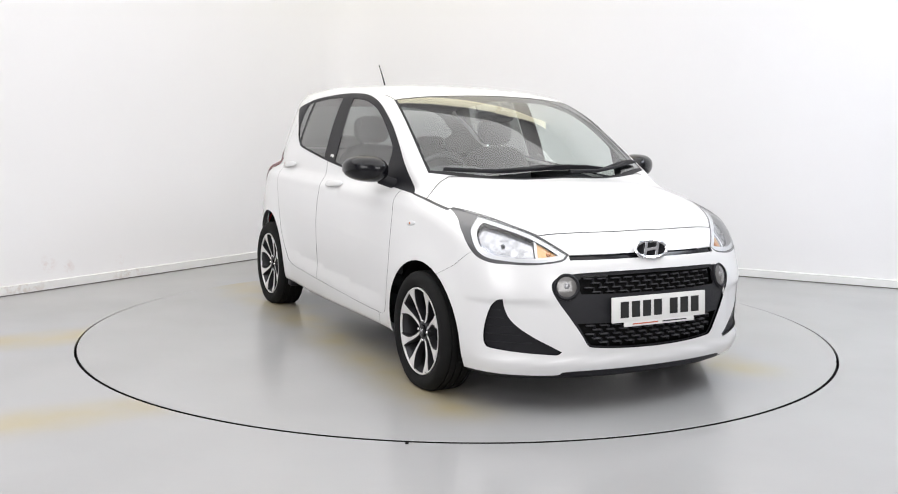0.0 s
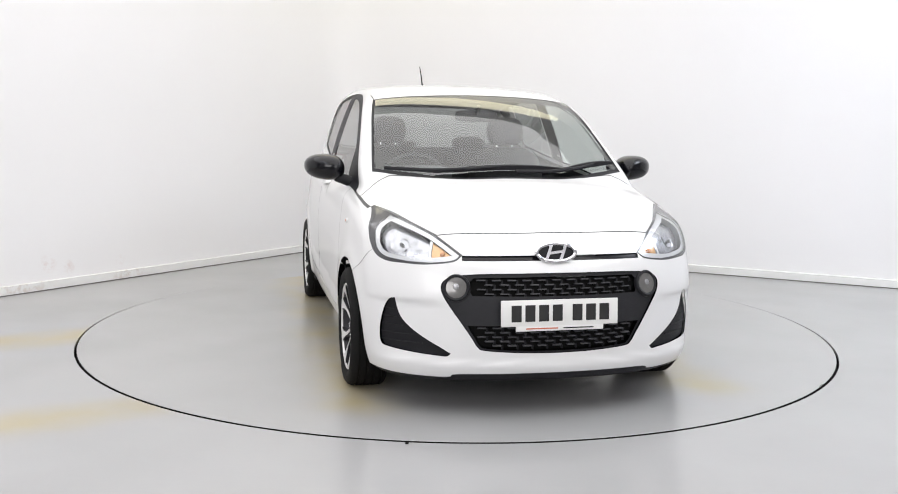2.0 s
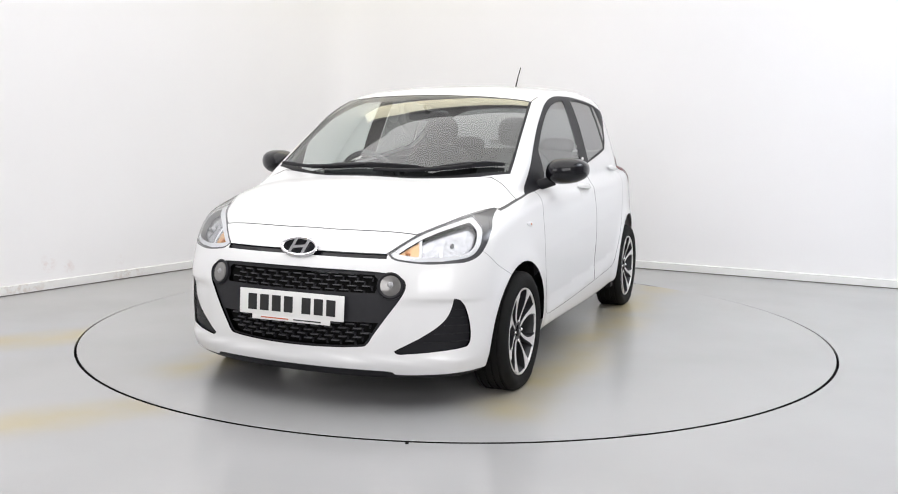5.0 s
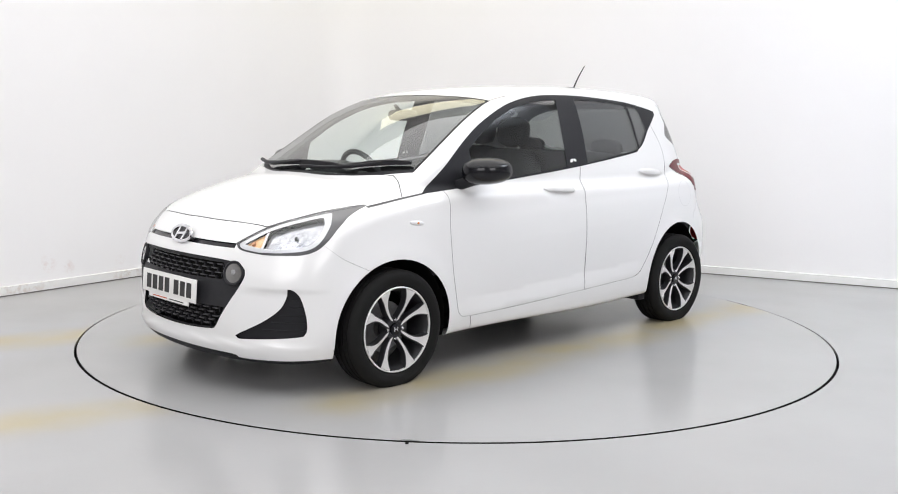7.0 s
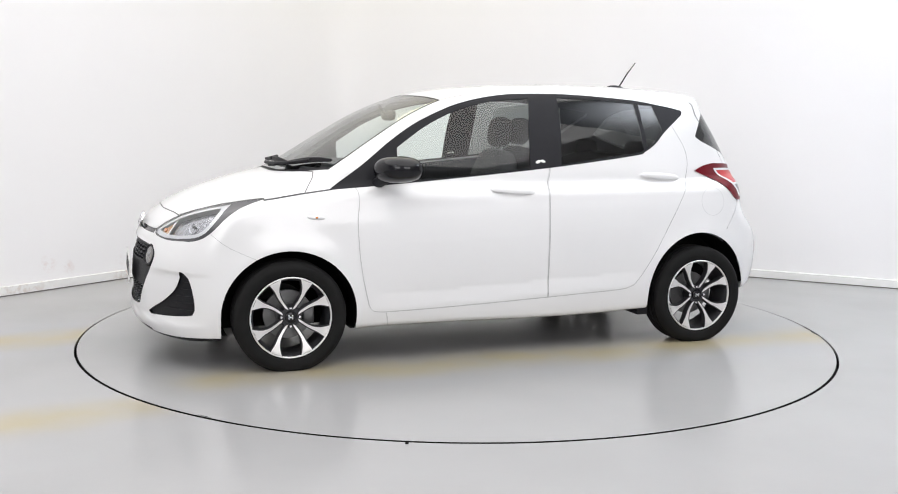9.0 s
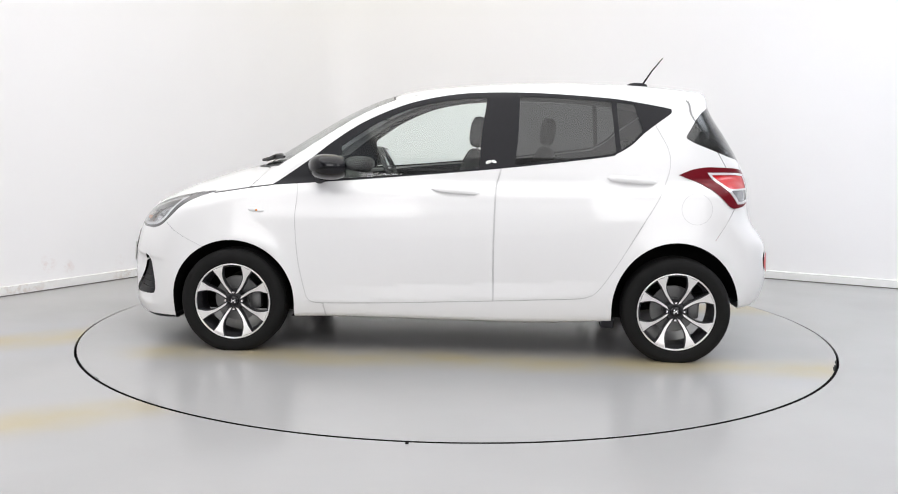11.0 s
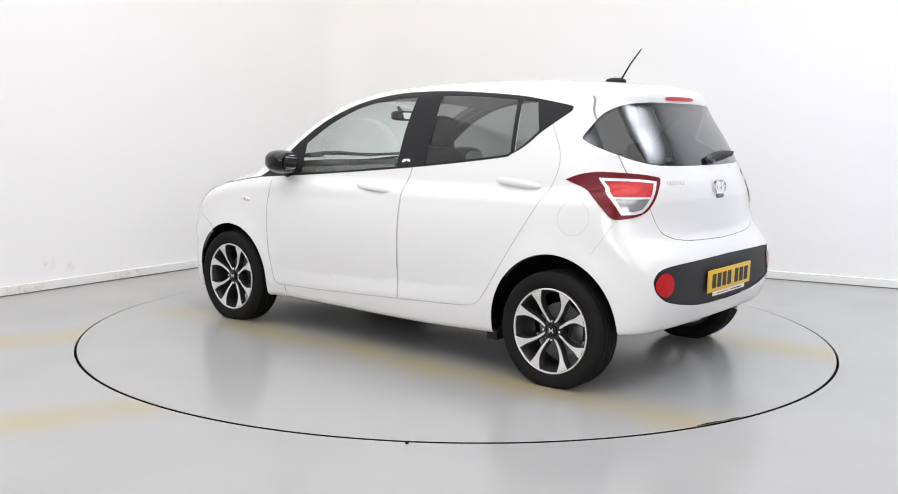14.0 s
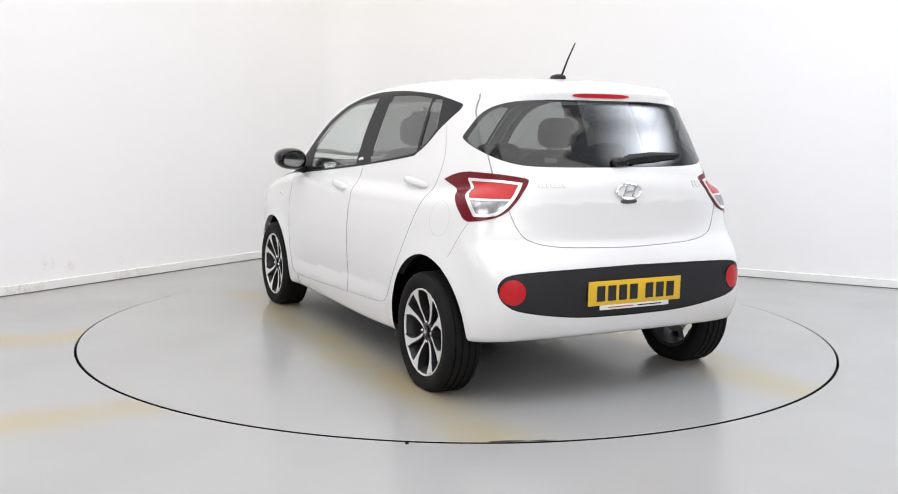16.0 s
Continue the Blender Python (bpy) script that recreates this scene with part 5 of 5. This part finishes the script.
    part("side_indicator", side_of(moved(pad(0.044, 0.012, 0.006, 2.2), rm @ Matrix.Rotation(radians(-6), 4, "Z"))), SILVER, car, "small clear side indicator")
    part("indicator_bulb", side_of(moved(pad(0.007, 0.006, 0.003, 2), rm @ Matrix.Translation((0.004, -0.001, 0.0052)))), BULB, car, "small orange bulb")
    # plain white emblem on the pillar trim
    sm = on_skin("side", -0.198, 1.046) @ Matrix.Translation((0, 0, 0.002))
    bm = moved(pad(0.017, 0.009, 0.0015, 2), Matrix.Translation((-0.014, -0.001, 0)) @ Matrix.Rotation(0.4, 4, "Z"))
    st = part("pillar_emblem", side_of(moved(bm, sm)), WHITEPLATE, door, "small white emblem")
    part("pillar_emblem", side_of(moved(pad(0.015, 0.008, 0.0015, 2), sm @ Matrix.Translation((0.014, 0.002, 0)) @ Matrix.Rotation(-0.3, 4, "Z"))), WHITEPLATE, door, "small white emblem")

# fuel flap on the left flank: a fine round gap
bm = bmesh.new()
ring = []
for k in range(56):
    a = 2 * math.pi * k / 56
    pts = []
    for r in (0.0795, 0.0820):
        p = side_point(-1.283 + r * math.cos(a), 0.817 + r * math.sin(a))
        nn = body_normal(p[None])[0]
        pts.append(bm.verts.new(Vector(p + nn * 0.0006)))
    ring.append(pts)
for k in range(56):
    a, b = ring[k], ring[(k + 1) % 56]
    bm.faces.new((a[0], a[1], b[1], b[0]))
part("fuel_flap", bm, GAP, car, "fine round gap of the fuel flap")

# roof aerial
aerial = part("aerial_base", moved(pad(0.062, 0.024, 0.020, 2.2), Matrix.Translation((-1.045, 0, 1.482))), BLACK, car, "black aerial foot")
part("aerial_whip", tube([(-1.078, 0, 1.492), (-1.13, 0, 1.572), (-1.191, 0, 1.648)], 0.0055, 8, 0.55), BLACK, aerial, "thin black whip")
# high brake light
bm = bmesh.new()
rows = []
for k in range(13):
    y = -0.162 + 0.324 * k / 12
    w = 0.012 * (1 - abs(y / 0.17)**6)
    p = cast(np.array([[-1.0, y, 1.385]]), np.array([[-1.0, 0.0, 0.0]]))[0]
    rows.append([bm.verts.new((p[0] - d, y, 1.385 + s * w)) for d, s in ((-0.01, 1), (0.006, 0.8), (0.006, -0.8), (-0.01, -1))])
for a, b in zip(rows, rows[1:]):
    for i in range(3):
        bm.faces.new((a[i], a[i + 1], b[i + 1], b[i]))
part("brake_light", bm, REDLENS, tailgate, "narrow red high brake light")


def blade(pts, w, h, name, parent, label):
    """A wiper: a keel-shaped bar along a run of points."""
    bm = bmesh.new()
    rows = []
    n = len(pts)
    for i, (p, nn) in enumerate(pts):
        d = Vector(pts[min(i + 1, n - 1)][0]) - Vector(pts[max(i - 1, 0)][0])
        nn = Vector(nn)
        s = d.cross(nn).normalized()
        k = 0.35 + 0.65 * math.sin(math.pi * min(1, (i + 0.6) / n))
        p = Vector(p)
        rows.append([bm.verts.new(q) for q in (p - s * w * k, p + nn * h * k - s * w * 0.3 * k, p + nn * h * k + s * w * 0.3 * k, p + s * w * k)])
    for a, b in zip(rows, rows[1:]):
        for i in range(4):
            bm.faces.new((a[i], a[(i + 1) % 4], b[(i + 1) % 4], b[i]))
    bm.faces.new(rows[0])
    bm.faces.new(rows[-1])
    bmesh.ops.recalc_face_normals(bm, faces=bm.faces[:])
    return part(name, bm, BLACK, parent, label)


def top_run(pts, lift):
    res = []
    for x, y in pts:
        p = cast(np.array([[x, y, 0.8]]), np.array([[0.0, 0.0, 1.0]]))
        nn = body_normal(p)[0]
        res.append((p[0] + nn * lift, nn))
    return res


edge = lambda y: 1.165 - 0.48 * y * y
w1 = blade(top_run([(edge(y) - dx, y) for y, dx in ((-0.38, 0.0), (-0.25, 0.02), (-0.1, 0.04), (0.05, 0.045), (0.18, 0.04), (0.28, 0.03))], 0.012), 0.016, 0.020, "wiper", car, "black windscreen wiper")
w2 = blade(top_run([(edge(y) - dx, y) for y, dx in ((0.25, 0.01), (0.35, 0.03), (0.45, 0.045), (0.55, 0.05), (0.62, 0.045))], 0.012), 0.016, 0.022, "wiper", car, "black windscreen wiper")
part("wiper_arm", tube([Vector(p) for p, _ in top_run([(edge(y) - dx + 0.01, y) for y, dx in ((-0.60, 0.0), (-0.40, 0.0), (-0.2, 0.02), (-0.05, 0.045))], 0.028)], 0.010, 8, 0.8), BLACK, w1, "black wiper arm")
part("wiper_arm", tube([Vector(p) for p, _ in top_run([(edge(y) - dx + 0.012, y) for y, dx in ((0.02, 0.0), (0.2, 0.0), (0.38, 0.03), (0.48, 0.05))], 0.026)], 0.010, 8, 0.8), BLACK, w2, "black wiper arm")
rw = []
for y, z in ((0.015, 1.078), (-0.06, 1.092), (-0.2, 1.102), (-0.36, 1.106)):
    p = cast(np.array([[-1.0, y, z]]), np.array([[-1.0, 0.0, 0.0]]))
    nn = body_normal(p)[0]
    rw.append((p[0] + nn * 0.008, nn))
rear_wiper = blade(rw, 0.026, 0.030, "rear_wiper", tailgate, "black rear wiper")
part("wiper_cover", moved(pad(0.045, 0.024, 0.018, 2.6), frame_at(rw[0][0], rw[0][1])), GLOSS, rear_wiper, "black wiper pivot cover")


# ---------------------------------------------------------------- inside the car
def seat(x, y, name="front_seat"):
    back = part(name, moved(pad(0.075, 0.235, 0.31, 4), Matrix.Translation((x - 0.10, y, 0.80)) @ Matrix.Rotation(radians(-14), 4, "Y")), CLOTH, car, "dark cloth front seat")
    part("seat_cushion", moved(pad(0.26, 0.24, 0.085, 4), Matrix.Translation((x + 0.20, y, 0.50)) @ Matrix.Rotation(radians(-8), 4, "Y")), CLOTH, back)
    part("headrest", moved(pad(0.048, 0.115, 0.088, 3), Matrix.Translation((x - 0.175, y, 1.20)) @ Matrix.Rotation(radians(-8), 4, "Y")), CLOTH, back, "dark cloth headrest")
    for dy in (-0.05, 0.05):
        part("headrest_post", tube([(x - 0.165, y + dy, 1.05), (x - 0.172, y + dy, 1.15)], 0.006, 8), CHROME, back)


seat(0.06, 0.335)
seat(-0.36, -0.335)
bench = part("rear_bench", moved(pad(0.07, 0.60, 0.30, 5), Matrix.Translation((-0.93, 0, 0.78)) @ Matrix.Rotation(radians(-16), 4, "Y")), CLOTH, car, "dark cloth rear bench")
part("seat_cushion", moved(pad(0.25, 0.60, 0.08, 5), Matrix.Translation((-0.66, 0, 0.52))), CLOTH, bench)
for y in (0.33, -0.33):
    part("headrest", moved(pad(0.04, 0.12, 0.055, 3), Matrix.Translation((-1.03, y, 1.10))), CLOTH, bench, "low dark headrest")
bm = box_bm(0.62, 1.06, -0.66, 0.66, 0.62, 0.965, 0.06, 3)
for v in bm.verts:
    v.co.z -= 0.05 * max(0, 0.80 - v.co.x) / 0.2 * (1 if v.co.z > 0.8 else 0)
    v.co.x -= 0.34 * (v.co.y / 0.66)**2 * max(0, (v.co.x - 0.62) / 0.44) * 0.6
dash = part("dashboard", bm, DASH, car, "dark plastic dashboard")
part("instrument_hood", moved(pad(0.09, 0.17, 0.05, 3), Matrix.Translation((0.68, -0.36, 0.975))), DASH, dash)
for y in (-0.60, -0.08, 0.08, 0.60):
    part("air_outlet", moved(lathe([(0.0, -0.01), (0.035, -0.01), (0.042, 0.008), (0.048, 0.0)], 24, "x"), Matrix.Translation((0.63, y, 0.86)) @ Matrix.Rotation(math.pi, 4, "Z")), GLOSS, dash, "round air outlet")
ring_pts = [(0.0, 0.183 * math.cos(2 * math.pi * k / 36), 0.183 * math.sin(2 * math.pi * k / 36)) for k in range(37)]
stm = Matrix.Translation((0.46, -0.36, 0.905)) @ Matrix.Rotation(radians(24), 4, "Y")
steering = part("steering_wheel", moved(tube(ring_pts, 0.016, 10), stm), DASH, car, "black three-spoke steering wheel")
part("wheel_boss", moved(pad(0.03, 0.06, 0.05, 3), stm), DASH, steering)
for a in (0, 180, 270):
    part("wheel_spoke", moved(tube([(0.0, 0.0, 0.0), (0.0, 0.17 * math.cos(radians(a)), 0.17 * math.sin(radians(a)))], 0.014, 8), stm), DASH, steering)
part("steering_column", tube([(0.46, -0.36, 0.90), (0.75, -0.36, 0.78)], 0.035, 12), DASH, steering)
im = part("inner_mirror", moved(pad(0.016, 0.122, 0.032, 4), Matrix.Translation((0.46, 0.0, 1.290))), BLACK, windscreen, "black inner mirror")
part("mirror_stem", tube([(0.47, 0.0, 1.30), (0.52, 0.0, 1.345)], 0.010, 8), BLACK, im)
part("mirror_glass", moved(oval(0.100, 0.020, 0.0), Matrix(((0, 0, -1, 0.4425), (1, 0, 0, 0), (0, 1, 0, 1.290), (0, 0, 0, 1)))), MIRROR, im)
part("parcel_shelf", box_bm(-1.50, -1.10, -0.55, 0.55, 0.925, 0.95, 0.008), DASH, car, "dark parcel shelf")
part("centre_console", box_bm(0.05, 0.70, -0.10, 0.10, 0.35, 0.66, 0.03), DASH, car)

# ---------------------------------------------------------------- turntable edge
# disc's side wall, its dark colour standing in for shade in the gap
part("edge_shade_band", lathe([(TABLE_R - 0.0150, PROUD - 0.0016), (TABLE_R - 0.0120, PROUD - 0.003), (TABLE_R - 0.0118, -0.055)], 192, "z"), DARK, turntable, "edge of the disc, painted dark for the shade in the joint")
for a0, a1, wd in ((156.0, 160.5, 0.016), (159.8, 163.2, 0.011), (40.0, 42.0, 0.006)):
    bm = bmesh.new()
    rows = []
    for k in range(13):
        t = k / 12
        a = radians(a0 + (a1 - a0) * t)
        w = wd * math.sin(math.pi * min(0.97, t + 0.03))**0.7 * (0.8 + 0.4 * noise.noise((k * 0.7, a0, 0)))
        r1 = TABLE_R - 0.0135
        rows.append([bm.verts.new((r * math.cos(a), r * math.sin(a), PROUD + 0.0008)) for r in (r1 - w, r1)])
    for a, b in zip(rows, rows[1:]):
        bm.faces.new((a[0], a[1], b[1], b[0]))
    part("chipped_edge", bm, DARK, turntable, "dark chipped patch of the rim")


# crumbs of grit on the floor and along the joint
for x, y, r in ((-0.185, -2.232, 0.007), (-2.19, -1.72, 0.009)):
    bm = bmesh.new()
    bmesh.ops.create_icosphere(bm, subdivisions=1, radius=r)
    for v in bm.verts:
        v.co = Vector((v.co.x * 1.3 + x, v.co.y + y, max(0.0, v.co.z * 0.7 + 0.004))) + Vector((0, 0, 0.002 * noise.noise(v.co * 90)))
    tagged(part("grit", bm, DARK, None, smooth=False), "small dark crumb of grit on the floor", "grit", "crumbs on the floor")

# small pale sticker inside the rear window
p = cast(np.array([[-1.0, 0.36, 1.092]]), np.array([[-1.0, 0.0, 0.0]]))
part("window_sticker", moved(box_bm(-0.030, 0.030, -0.010, 0.010, -0.006, -0.004), frame_at(p[0], body_normal(p)[0])), WHITEPLATE, tailgate, "small pale sticker")


def motions():
    rows_car, rows_table = [], []
    for t, a in HEADING:
        turn = pose(0, 0, 0, 0, 0, a)
        rows_table.append((t, turn))
        rows_car.append((t, turn @ pose(CAR_AT[0], CAR_AT[1], PROUD)))
    walk(car, rows_car)
    walk(turntable, rows_table)


motions()
